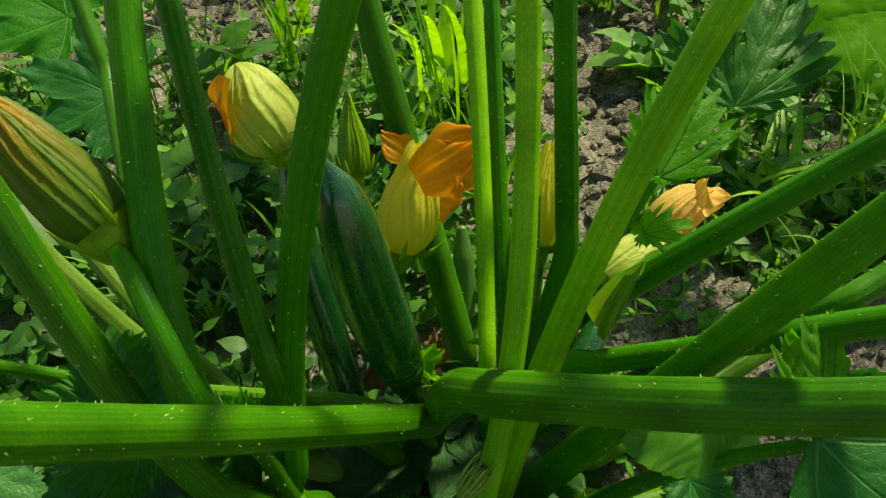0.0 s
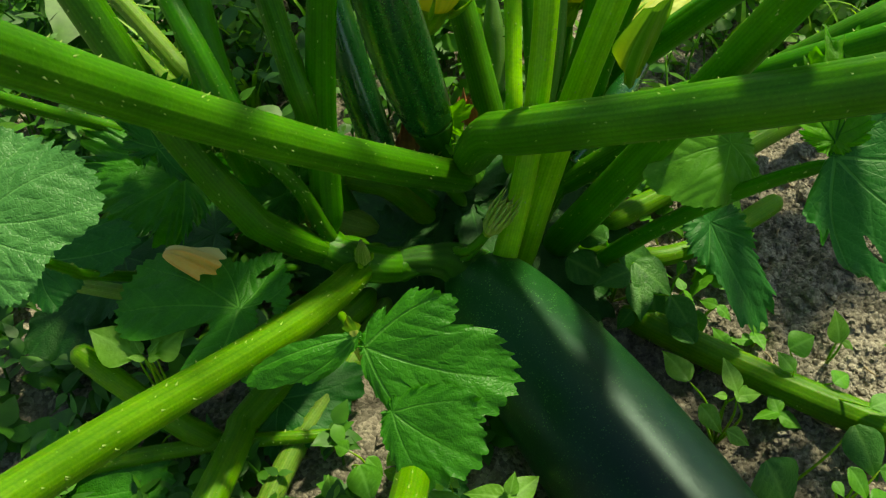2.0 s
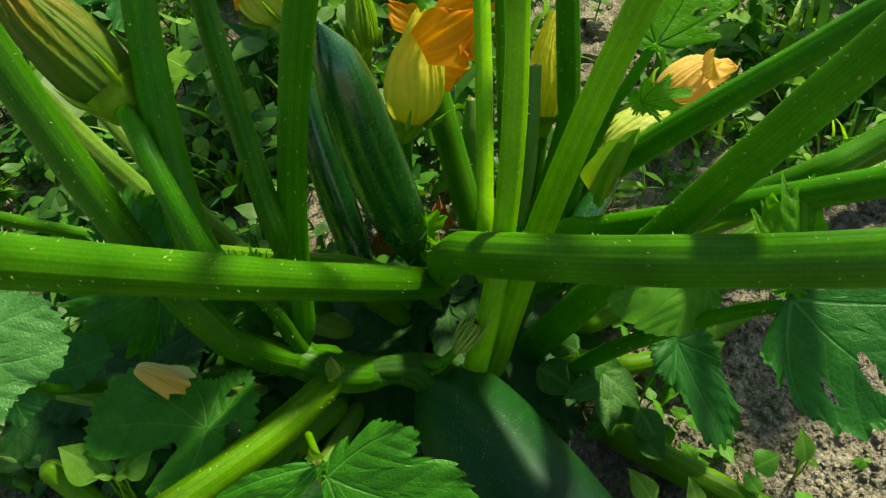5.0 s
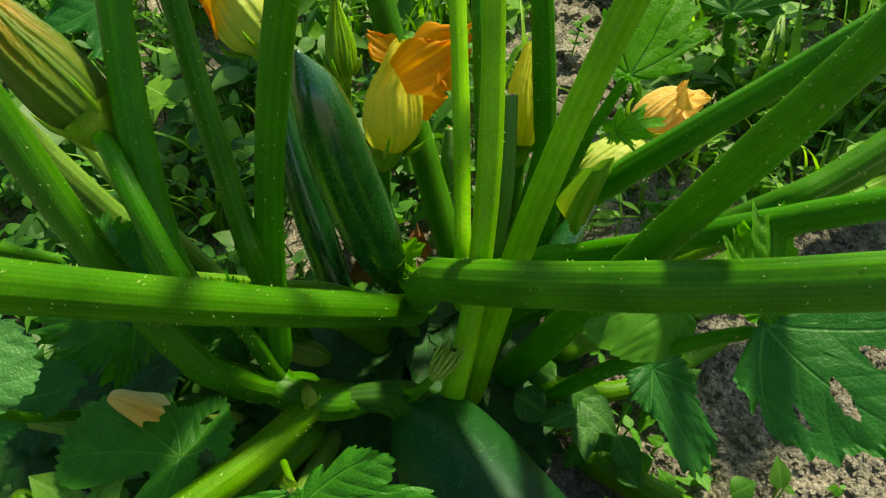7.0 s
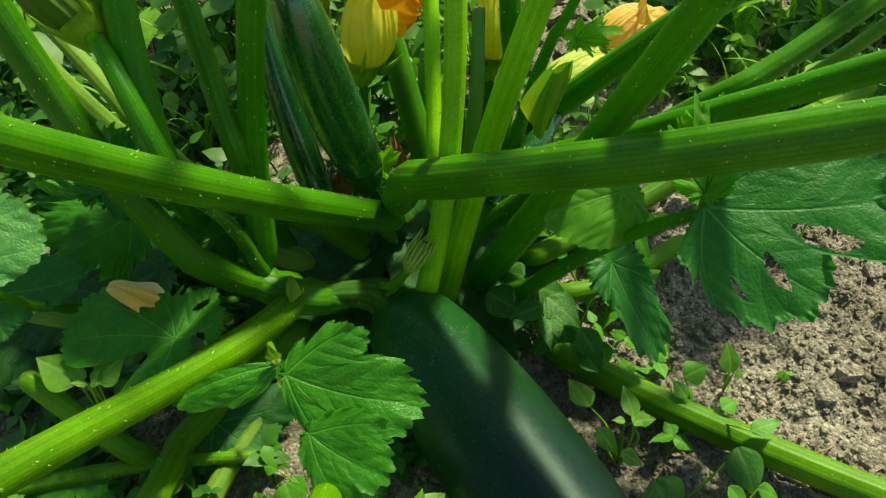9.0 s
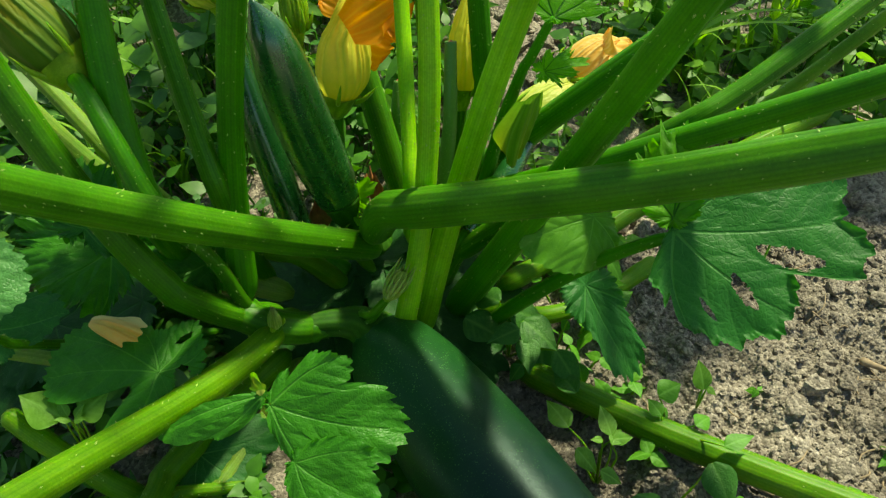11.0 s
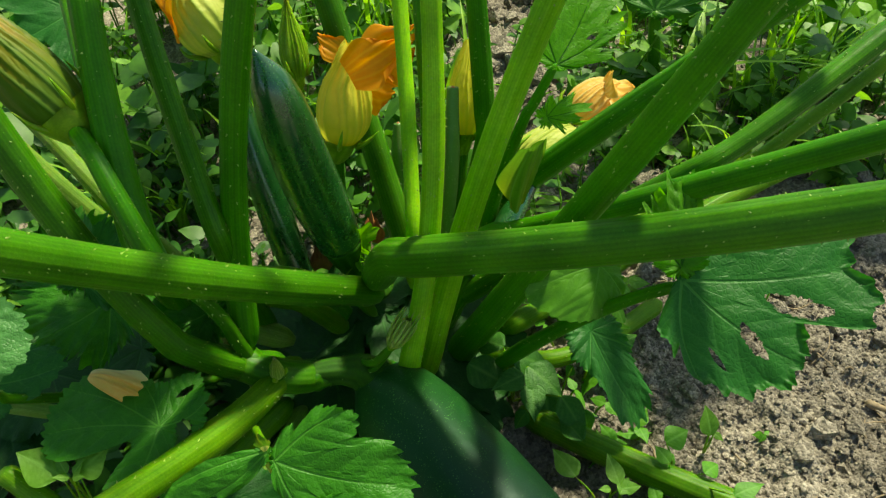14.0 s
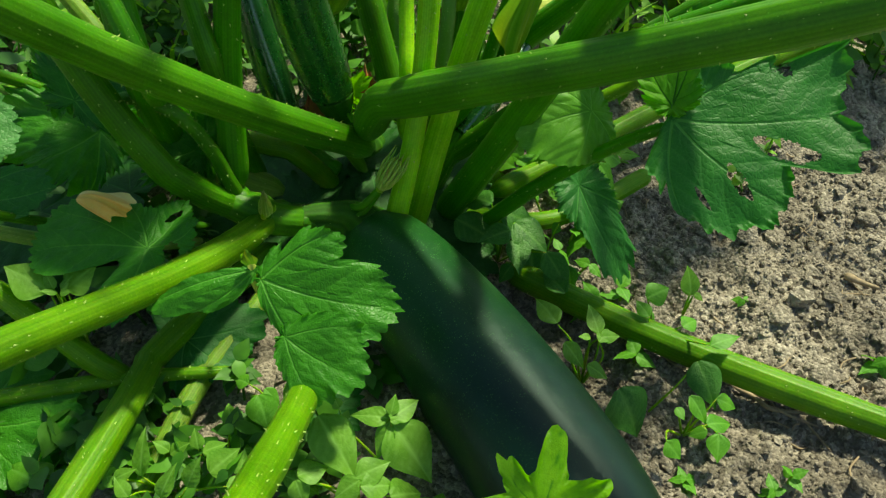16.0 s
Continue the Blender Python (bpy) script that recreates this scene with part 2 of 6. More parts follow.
# ---- mesh helpers ----
def mesh_of(name, verts, faces, mat, attrs=None, smooth=True):
    me = bpy.data.meshes.new(name)
    me.from_pydata([tuple(v) for v in verts], [], [tuple(f) for f in faces])
    for key, values in (attrs or {}).items():
        values = np.asarray(values, float)
        a = me.attributes.new(key, "FLOAT_VECTOR" if values.ndim == 2 else "FLOAT", "POINT")
        a.data.foreach_set("vector" if values.ndim == 2 else "value", values.ravel())
    me.materials.append(mat)
    if smooth:
        me.polygons.foreach_set("use_smooth", [True] * len(me.polygons))
    me.update()
    return me


def part(name, me, parent=None, label=""):
    ob = new(name, me)
    if parent:
        ob.parent = parent
    return tagged(ob, label)


def empty(name, at=(0, 0, 0), label="", category="", group="", kind=""):
    e = new(name)
    e.location = at
    e.empty_display_size = 0.02
    return tagged(e, label, category, group, kind)


def curve(c, count=14, before=0.0, after=0.0):
    """Points on a cubic with four controls, run on past its ends by those shares."""
    c = np.array(c, float)
    u = np.linspace(0, 1, count)[:, None]
    p = (1 - u) ** 3 * c[0] + 3 * u * (1 - u) ** 2 * c[1] + 3 * u * u * (1 - u) * c[2] + u**3 * c[3]
    out = [p]
    if before:
        bend = (c[1] - c[0]) * 3
        curl = (c[0] - 2 * c[1] + c[2]) * 3
        k = np.linspace(before, before / 4, 4)[:, None]
        out.insert(0, c[0] - bend * k + curl * k * k * 0.6)
    if after:
        bend = (c[3] - c[2]) * 3
        k = np.linspace(after / 3, after, 3)[:, None]
        out.append(c[3] + bend * k)
    return np.concatenate(out)


def smooth_line(points, count):
    """Catmull-Rom through the points, evenly spaced."""
    p = np.array(points, float)
    ext = np.vstack([2 * p[0] - p[1], p, 2 * p[-1] - p[-2]])
    out = []
    for k in range(len(p) - 1):
        a, b, c, d = ext[k : k + 4]
        for u in np.linspace(0, 1, 12, endpoint=False):
            out.append(0.5 * (2 * b + (c - a) * u + (2 * a - 5 * b + 4 * c - d) * u**2 + (3 * b - a - 3 * c + d) * u**3))
    out = np.array(out + [p[-1]])
    s = np.r_[0, np.cumsum(np.linalg.norm(np.diff(out, axis=0), axis=1))]
    return np.stack([np.interp(np.linspace(0, s[-1], count), s, out[:, k]) for k in range(3)], 1)


def frames_along(p):
    """Tangents and two normals carried along a line."""
    t = np.gradient(p, axis=0)
    t /= np.linalg.norm(t, axis=1)[:, None]
    n = np.zeros_like(p)
    v = np.cross(t[0], (0.3, 0.9, 0.2))
    for k in range(len(p)):
        v = v - t[k] * (v @ t[k])
        v = v / np.linalg.norm(v)
        n[k] = v
    return t, n, np.cross(t, n)


def tube(name, line, radii, mat, ribs=10, depth=0.020, sides=84, count=44, wobble=0.03, seed=0, flat=1.0):
    """A ribbed stalk along a line with rounded ends."""
    rng = np.random.default_rng(seed + 11)
    p = smooth_line(line, count)
    s = np.linspace(0, 1, count)
    r = np.interp(s, np.linspace(0, 1, len(radii)), radii)
    r = r * (1 + wobble * np.interp(s, np.linspace(0, 1, 9), rng.normal(size=9)))
    r[0] *= 0.35
    r[-1] *= 0.35
    r[1] *= 0.85
    r[-2] *= 0.85
    t, n, b = frames_along(p)
    a = np.linspace(0, 2 * np.pi, sides, endpoint=False)
    phase = rng.uniform(0, 6)
    uneven = 0.6 + 0.4 * np.cos(2 * a + phase)
    ridge = np.cos(ribs * a + phase) * uneven
    fine = np.cos((3 * ribs - 2) * a + 2 * phase)
    prof = 1 + depth * ridge + depth * 0.25 * fine
    v = p[:, None] + (n[:, None] * np.cos(a)[None, :, None] + b[:, None] * (np.sin(a) * flat)[None, :, None]) * (r[:, None, None] * prof[None, :, None])
    verts = v.reshape(-1, 3)
    k = np.arange(count - 1)[:, None] * sides
    j = np.arange(sides)[None]
    jn = (j + 1) % sides
    faces = np.stack([k + j, k + jn, k + sides + jn, k + sides + j], -1).reshape(-1, 4).tolist()
    faces += [list(range(sides))[::-1], [(count - 1) * sides + q for q in range(sides)]]
    rib = np.tile(0.55 + 0.20 * ridge + 0.24 * fine, count) + 0.12 * np.repeat(np.interp(s, np.linspace(0, 1, 14), rng.normal(size=14)), sides)
    return mesh_of(name, verts, faces, mat, {"rib": rib, "fleck": np.ones(len(verts))}), (p, r, n, b)


def prickles(name, skeleton, per_metre, length, parent, seed=0):
    """Short pale bristles that stand off a stalk."""
    rng = np.random.default_rng(seed + 5)
    p, r, n, b = skeleton
    total = np.linalg.norm(np.diff(p, axis=0), axis=1).sum()
    m = int(total * per_metre)
    s = rng.uniform(2, len(p) - 3, m)
    i = s.astype(int)
    f = (s - i)[:, None]
    base = p[i] * (1 - f) + p[i + 1] * f
    a = rng.uniform(0, 2 * np.pi, m)[:, None]
    out = n[i] * np.cos(a) + b[i] * np.sin(a)
    side = np.cross(out, p[i + 1] - p[i])
    side /= np.linalg.norm(side, axis=1)[:, None]
    along = np.cross(side, out)
    foot = base + out * (r[i][:, None] * 0.97)
    ln = length * rng.uniform(0.5, 1.4, m)[:, None]
    w = ln * 0.30
    tip = foot + out * ln + along * ln * 0.3
    verts = np.stack([foot + side * w, foot - side * w * 0.5 + along * w, foot - side * w * 0.5 - along * w, tip], 1).reshape(-1, 3)
    k = np.arange(m)[:, None] * 4
    faces = np.concatenate([k + [0, 1, 3], k + [1, 2, 3], k + [2, 0, 3]]).tolist()
    ob = part(name, mesh_of(name, verts, faces, PRICKLE), parent)
    return tagged(ob, kind="stuff")


# ---- soil, one sheet to the horizon ----
def ground_height(x, y):
    v = Vector((x, y, 0.3))
    z = 0.010 * noise.fractal(v * 7, 1.0, 2.0, 3) + 0.008 * noise.fractal(v * 28, 0.9, 2.1, 4) + 0.003 * noise.fractal(v * 80, 0.7, 2.1, 3)
    if 0.1 < x < 0.5 and 0.03 < y < 0.46:
        z += 0.009 * (0.45 - min(0.9, noise.voronoi(v * 55)[0][0])) * max(0.15, 0.6 + noise.noise(v * 14)) + 0.0030 * (0.45 - min(0.9, noise.voronoi(v * 150)[0][0]))
    far = max(0.0, y - 0.45)
    return z - 0.004 + 0.02 * min(far, 1.0) + 0.02 * noise.noise(v * 2.5) * min(1.0, far * 3)


def axis_steps(lo, hi, step, reach):
    inner = list(np.arange(lo, hi, step))
    out, d, x = [], step, hi
    while x < reach:
        out.append(x)
        d *= 1.25
        x += d
    left, d, x = [], step, lo - step
    while x > -reach:
        left.append(x)
        d *= 1.25
        x -= d
    return left[::-1] + inner + out


def finer(steps, lo, hi, step):
    return [s for s in steps if s < lo] + list(np.arange(lo, hi, step)) + [s for s in steps if s > hi + step / 2]


gx = finer(axis_steps(-0.8, 0.9, 0.0055, 60), 0.13, 0.48, 0.0024)
gy = finer(axis_steps(-0.1, 1.4, 0.0055, 60), 0.05, 0.44, 0.0024)
gv = [(x, y, ground_height(x, y)) for y in gy for x in gx]
gw = len(gx)
gf = [(r * gw + c, r * gw + c + 1, r * gw + gw + c + 1, r * gw + gw + c) for r in range(len(gy) - 1) for c in range(gw - 1)]
tagged(new("ground", mesh_of("ground", gv, gf, SOIL)), "grey-brown crumbly garden soil, dry on top", "soil", kind="structure")


def lumps(name, spots, label):
    """Loose crumbs of earth, joined."""
    bm = bmesh.new()
    bmesh.ops.create_icosphere(bm, subdivisions=1, radius=1)
    base = np.array([v.co[:] for v in bm.verts])
    tris = np.array([[v.index for v in f.verts] for f in bm.faces])
    bm.free()
    rng = np.random.default_rng(3)
    allv, allf = [], []
    for k, (x, y, s) in enumerate(spots):
        q = base * (1 + 0.22 * rng.normal(size=(len(base), 1)))
        q = q * rng.uniform(0.7, 1.2, 3) * s
        q[:, 2] *= 0.75
        a = rng.uniform(0, 6.28)
        q = q @ np.array([[math.cos(a), -math.sin(a), 0], [math.sin(a), math.cos(a), 0], [0, 0, 1]])
        allv.append(q + (x, y, ground_height(x, y) + s * 0.3))
        allf.append(tris + k * len(base))
    ob = new(name, mesh_of(name, np.concatenate(allv), np.concatenate(allf).tolist(), SOIL, smooth=False))
    tagged(ob, label, "soil", kind="stuff")


rng = np.random.default_rng(21)
spots = [(rng.uniform(0.12, 0.75), rng.uniform(0.0, 0.62), 0.0007 + 0.0034 * rng.random() ** 5) for _ in range(6000)]
spots += [(rng.uniform(0.15, 0.46), rng.uniform(0.03, 0.42), 0.0008 + 0.0026 * rng.random() ** 3) for _ in range(6500)]
spots += [(rng.uniform(0.2, 0.6), rng.uniform(0.05, 0.5), 0.004 + 0.008 * rng.random() ** 2) for _ in range(160)]
spots += [(rng.uniform(-0.5, 0.6), rng.uniform(0.5, 1.3), 0.0025 + 0.011 * rng.random() ** 4) for _ in range(1200)]
spots += [(0.10 + 0.20 * rng.random(), rng.uniform(0.6, 1.15), 0.003 + 0.014 * rng.random() ** 3) for _ in range(420)]
spots += [(rng.uniform(-0.5, -0.1), rng.uniform(0.97, 1.2), 0.003 + 0.014 * rng.random() ** 3) for _ in range(260)]
spots += [(rng.uniform(-0.3, 0.15), rng.uniform(0.0, 0.5), 0.002 + 0.007 * rng.random() ** 4) for _ in range(500)]
lumps("soil_crumbs", spots, "small grey-brown clods and crumbs of loose soil")


# ---- leaves ----
def leaf_mesh(name, mat, lobes, size, fold=0.25, droop=0.15, ruffle=0.05, teeth=30, tooth=0.05, holes=(), seed=0, rings=40, turns=300, notch=0.35, floor=0.25, rim=None, puff=0.008, lip=0.0):
    """A lobed, toothed blade: stalk end at the origin, midrib along +y, upper side +z.
    lobes: (degrees to the left of the midrib, length, width) of the main veins; rim: the reach of its tips and bays by degrees."""
    rng = np.random.default_rng(seed + 77)
    th = np.linspace(-np.pi, np.pi, turns)
    lobes = [(-deg, length, width) for deg, length, width in lobes]
    if rim:
        ends = sorted((-d, r) for d, r in rim)
        outline = np.interp(np.degrees(th), [d for d, _ in ends], [r for _, r in ends], period=360)
        soft = np.exp(-((np.arange(-6, 7) * 360 / turns / 0.8) ** 2))
        outline = np.convolve(np.r_[outline[-7:-1], outline, outline[1:7]], soft / soft.sum(), "valid")
    else:
        outline = np.full(turns, floor**4)
        for deg, length, width in lobes:
            d = (th - radians(deg) + np.pi) % (2 * np.pi) - np.pi
            outline = outline + (length / (np.abs(d / radians(width)) ** 2.2 + 1) ** 0.75) ** 4
        outline = outline**0.25
        outline *= max(length for _, length, _ in lobes) / outline.max()
        outline *= 1 - (1 - notch) * np.exp(-(((np.pi - np.abs(th)) / 0.28) ** 2))
    saw = (th * teeth / (2 * np.pi) + 0.6 * np.interp(th, np.linspace(-np.pi, np.pi, 12), rng.normal(size=12))) % 1
    saw = np.where(saw < 0.75, saw / 0.75, (1 - saw) / 0.25)
    saw2 = (th * teeth * 2.7 / (2 * np.pi)) % 1
    gain = 0.6 + 0.8 * np.interp(th, np.linspace(-np.pi, np.pi, 17), rng.random(17))
    outline = outline * (1 + tooth * gain * (saw - 0.5) * 2 + tooth * 0.5 * (saw2 - 0.5))
    k = np.linspace(0, 1, rings) ** 0.8
    r = outline[None] * k[:, None]
    x, y = r * np.sin(th), r * np.cos(th)
    vein = np.zeros_like(x)
    swell = np.zeros_like(x)
    nearest = np.full_like(x, 9.0)
    for deg, length, width in lobes:
        a = radians(deg)
        along, across = x * np.sin(a) + y * np.cos(a), x * np.cos(a) - y * np.sin(a)
        across = np.abs(across - 0.05 * np.sin(along / length * 3) * np.sign(deg + 0.1))
        on = (along > 0) & (along < length)
        taper = 0.010 * (1.25 - np.clip(along / length, 0, 1))
        vein = np.maximum(vein, np.where(on, np.clip(1.5 - across / taper, 0, 1), 0) * 0.9)
        mine = on & (across < nearest)
        nearest = np.where(mine, across, nearest)
        ph = ((along - across * (0.8 + 0.9 * across)) / length * 5.0 + 0.3 * (np.sign(x) + 1)) % 1
        near = np.minimum(ph, 1 - ph)
        side = np.where(mine & (along > across * 0.7), np.clip(1 - near / 0.05, 0, 1) * 0.42 * (across < 0.5 * length), 0)
        vein = np.where(mine, np.maximum(np.where(vein > 0.6, vein, 0), side), vein)
        swell = np.where(mine, np.sqrt(np.clip(near * 2, 0, 1)) * np.clip(across / 0.06, 0, 1), swell)
    edge = k[:, None] ** 3 * np.ones_like(x)
    ph = rng.uniform(0, 6, 4)
    z = fold * np.abs(x) - droop * (x * x + y * y) + puff * swell + lip * np.clip((k[:, None] - 0.93) / 0.07, 0, 1) ** 2 * (0.3 + 0.7 * np.sin(7 * th + 1.1) ** 2)
    z = z + ruffle * edge * (np.sin(5 * th + ph[0]) + 0.6 * np.sin(11 * th + ph[1])) + 0.5 * ruffle * edge**3 * (np.sin(19 * th + ph[2]) + np.sin(31 * th + ph[3]))
    z = z + 0.016 * np.sin(x * 9 + ph[3]) * np.sin(y * 8 + ph[1]) - 0.005 * (vein > 0.6)
    verts = np.stack([x, y, z], -1).reshape(-1, 3) * size
    quads = []
    cx, cy = (x[1:, 1:] + x[:-1, :-1]) / 2, (y[1:, 1:] + y[:-1, :-1]) / 2
    keep = np.ones_like(cx, bool)
    for hx, hy, ha, hb, hr in holes:
        hx, hr = -hx, -hr
        c, s = math.cos(radians(hr)), math.sin(radians(hr))
        u, w = (cx - hx) * c + (cy - hy) * s, -(cx - hx) * s + (cy - hy) * c
        keep &= (u / ha) ** 2 + (w / hb) ** 2 > 1 + 0.25 * np.sin(9 * np.arctan2(w, u))
    for i, j in zip(*np.nonzero(keep)):
        q = i * turns + j
        quads.append((q, q + 1, q + turns + 1, q + turns))
    lp = np.stack([x, y, 0 * x], -1).reshape(-1, 3)
    return mesh_of(name, verts, quads, mat, {"vein": vein.ravel(), "lp": lp})


def stand(origin, tip, up, roll=0):
    """The pose with +y from origin to tip and +z as near to up as it can be."""
    o, t = Vector(origin), Vector(tip)
    y = (t - o).normalized()
    z = Vector(up)
    z = (z - y * z.dot(y)).normalized()
    m = Matrix((y.cross(z), y, z)).transposed().to_4x4()
    return Matrix.Translation(o) @ m @ pose(0, 0, 0, 0, roll, 0)


FIVE = ((0, 1.0, 32), (48, 0.88, 30), (-48, 0.88, 30), (102, 0.72, 34), (-102, 0.72, 34))
DEEP = ((0, 1.0, 22), (46, 0.88, 20), (-46, 0.88, 20), (98, 0.7, 22), (-98, 0.7, 22))


def blade(name, origin, tip, up, mat, parent, label="", lobes=FIVE, scale=1.0, **kw):
    size = (Vector(tip) - Vector(origin)).length * scale
    ob = part(name, leaf_mesh(name, mat, lobes, size, **kw), parent, label)
    ob.matrix_parent_inverse = BACK
    ob.matrix_basis = stand(origin, tip, up)
    return ob


# ---- the zucchini plant ----
plant = empty("zucchini_plant", (0.0, 0.32, 0.0), "large bushy zucchini plant with thick ribbed green leaf stalks", "zucchini plant")
BACK = Matrix.Translation((0.0, -0.32, 0.0))


def stalk(c, r, mat=STALK, before=0.0, after=0.0, foot=(), name="leaf_stalk", label="", seed=0, bristle=420, **kw):
    line = list(curve(c, 10, before, after)) + [np.array(f) for f in foot]
    me, sk = tube(name, line, r, mat, seed=seed, **kw)
    ob = part(name, me, plant, label)
    ob.matrix_parent_inverse = BACK
    if bristle:
        prickles("bristles", sk, bristle, 0.0017, ob, seed)
    return ob


# two stalks that lie across the front, near the camera
stalk(((-0.131, 0.137, 0.333), (-0.106, 0.201, 0.2485), (-0.066, 0.264, 0.167), (-0.017, 0.329, 0.089)), (0.0095, 0.0098, 0.0105, 0.0115, 0.0125, 0.012), STALK, 0.35, 0, ((0.0, 0.352, 0.06),), seed=1, bristle=420, label="thick ribbed green stalk with pale bristles, sunlit on top")
stalk(((0.180, 0.187, 0.282), (0.119, 0.221, 0.238), (0.063, 0.266, 0.191), (0.013, 0.317, 0.136)), (0.0112, 0.0118, 0.0122, 0.013, 0.014, 0.0135), STALK, 0.7, 0, ((-0.003, 0.342, 0.085),), seed=2, bristle=420, label="thick ribbed green stalk with pale bristles")
# upright ones
stalk(((-0.154, 0.369, 0.375), (-0.149, 0.327, 0.319), (-0.144, 0.287, 0.266), (-0.129, 0.254, 0.218)), (0.009, 0.0095, 0.010, 0.011, 0.012), STALK_DARK, 0.5, 0, ((-0.137, 0.280, 0.160), (-0.140, 0.31, 0.095), (-0.125, 0.325, 0.05)), seed=3)
stalk(((-0.143, 0.401, 0.361), (-0.129, 0.361, 0.306), (-0.113, 0.323, 0.25), (-0.094, 0.287, 0.194)), (0.0066, 0.007, 0.0075, 0.009), STALK, 0.5, 0, ((-0.094, 0.300, 0.140), (-0.097, 0.325, 0.085), (-0.09, 0.335, 0.03)), seed=4)
stalk(((-0.035, 0.302, 0.403), (-0.073, 0.308, 0.292), (-0.092, 0.302, 0.173), (-0.0930, 0.274, 0.088)), (0.0075, 0.0078, 0.0082, 0.0088, 0.0115), STALK_DARK, 0.3, 0, (), seed=5)
stalk(((0.023, 0.484, 0.322), (0.028, 0.435, 0.262), (0.031, 0.386, 0.202), (0.031, 0.337, 0.141)), (0.0066, 0.0064, 0.006, 0.0057, 0.006), STALK_SUNLIT, 0.4, 0, ((0.028, 0.33, 0.09),), seed=6, label="slim yellow-green ribbed stalk")
stalk(((0.048, 0.366, 0.374), (0.052, 0.336, 0.27), (0.05, 0.305, 0.176), (0.029, 0.274, 0.09)), (0.0062, 0.0066, 0.007, 0.0075, 0.0085), STALK_SUNLIT, 0.3, 0.12, ((0.012, 0.275, 0.03),), seed=7, label="yellow-green ribbed stalk, brightly lit")
stalk(((0.077, 0.442, 0.34), (0.08, 0.435, 0.28), (0.087, 0.427, 0.222), (0.089, 0.418, 0.163)), (0.0068, 0.007, 0.008, 0.0092, 0.011), STALK_DARK, 0.5, 0, ((0.075, 0.40, 0.10), (0.05, 0.37, 0.04)), seed=8)
stalk(((0.142, 0.347, 0.381), (0.097, 0.339, 0.272), (0.065, 0.324, 0.157), (0.039, 0.303, 0.037)), (0.0078, 0.0082, 0.009, 0.0098, 0.0108), STALK_SUNLIT, 0.3, 0, ((0.03, 0.30, 0.005),), seed=9)
stalk(((0.184, 0.200, 0.401), (0.149, 0.248, 0.267), (0.107, 0.292, 0.135), (0.059, 0.327, 0.002)), (0.0078, 0.0085, 0.0098, 0.0115, 0.013), STALK_DARK, 0.3, 0, (), seed=10)
stalk(((0.225, 0.270, 0.245), (0.181, 0.298, 0.202), (0.134, 0.323, 0.162), (0.084, 0.348, 0.124)), (0.0088, 0.0084, 0.008, 0.0075, 0.0085), STALK_DARK, 0.9, 0, ((0.05, 0.36, 0.06),), seed=11)
stalk(((0.329, 0.349, 0.286), (0.285, 0.324, 0.267), (0.249, 0.305, 0.247), (0.219, 0.298, 0.232)), (0.0080, 0.0075, 0.0075, 0.008, 0.009), STALK, 0.4, 0, ((0.14, 0.32, 0.15), (0.06, 0.35, 0.05)), seed=12)
stalk(((0.375, 0.407, 0.229), (0.345, 0.395, 0.21), (0.32, 0.386, 0.19), (0.291, 0.377, 0.172)), (0.0052, 0.0052, 0.0055), STALK_LIGHT, 0.5, 0, ((0.2, 0.37, 0.11), (0.09, 0.37, 0.04)), seed=13, bristle=400)
stalk(((0.256, 0.378, 0.280), (0.202, 0.394, 0.216), (0.147, 0.409, 0.154), (0.094, 0.419, 0.091)), (0.0086, 0.009, 0.0096, 0.0105, 0.0115), STALK_DARK, 0.4, 0, ((0.06, 0.40, 0.04),), seed=14)
stalk(((-0.197, 0.271, 0.314), (-0.17, 0.252, 0.227), (-0.144, 0.242, 0.167), (-0.125, 0.245, 0.13)), (0.0098, 0.0098, 0.0095, 0.010, 0.0115), STALK, 0.4, 0, ((-0.10, 0.262, 0.088), (-0.07, 0.285, 0.055)), seed=15)
stalk(((-0.252, 0.36, 0.229), (-0.235, 0.356, 0.20), (-0.215, 0.352, 0.167), (-0.192, 0.3475, 0.136)), (0.0075, 0.0088, 0.0098, 0.010), STALK_PALE, 0.6, 0, ((-0.14, 0.33, 0.07), (-0.07, 0.32, 0.04)), seed=16, label="pale old ribbed stalk")
stalk(((-0.248, 0.4035, 0.203), (-0.23, 0.39, 0.19), (-0.21, 0.375, 0.17), (-0.1955, 0.3647, 0.156)), (0.006, 0.0068, 0.007), STALK_PALE, 0.6, 0, ((-0.151, 0.3526, 0.095), (-0.09, 0.33, 0.05)), seed=17, label="pale old ribbed stalk")
stalk(((-0.054, 0.552, 0.293), (-0.031, 0.519, 0.209), (-0.009, 0.485, 0.125), (0.014, 0.45, 0.042)), (0.0102, 0.0105, 0.0112, 0.0122), STALK, 0.3, 0.1, (), seed=18)
stalk(((0.037, 0.5235, 0.305), (0.04, 0.49, 0.25), (0.043, 0.455, 0.19), (0.0453, 0.418, 0.136)), (0.0055, 0.0055, 0.006, 0.0065), STALK_DARK, 0.4, 0, ((0.047, 0.39, 0.07), (0.03, 0.36, 0.03)), seed=19)
stalk(((-0.2624, 0.5495, 0.297), (-0.256, 0.538, 0.283), (-0.249, 0.526, 0.27), (-0.242, 0.515, 0.256)), (0.006, 0.0065, 0.007, 0.008), STALK, 0.8, 0, ((-0.215, 0.44, 0.218), (-0.198, 0.39, 0.168), (-0.175, 0.345, 0.10), (-0.14, 0.33, 0.04)), seed=20)
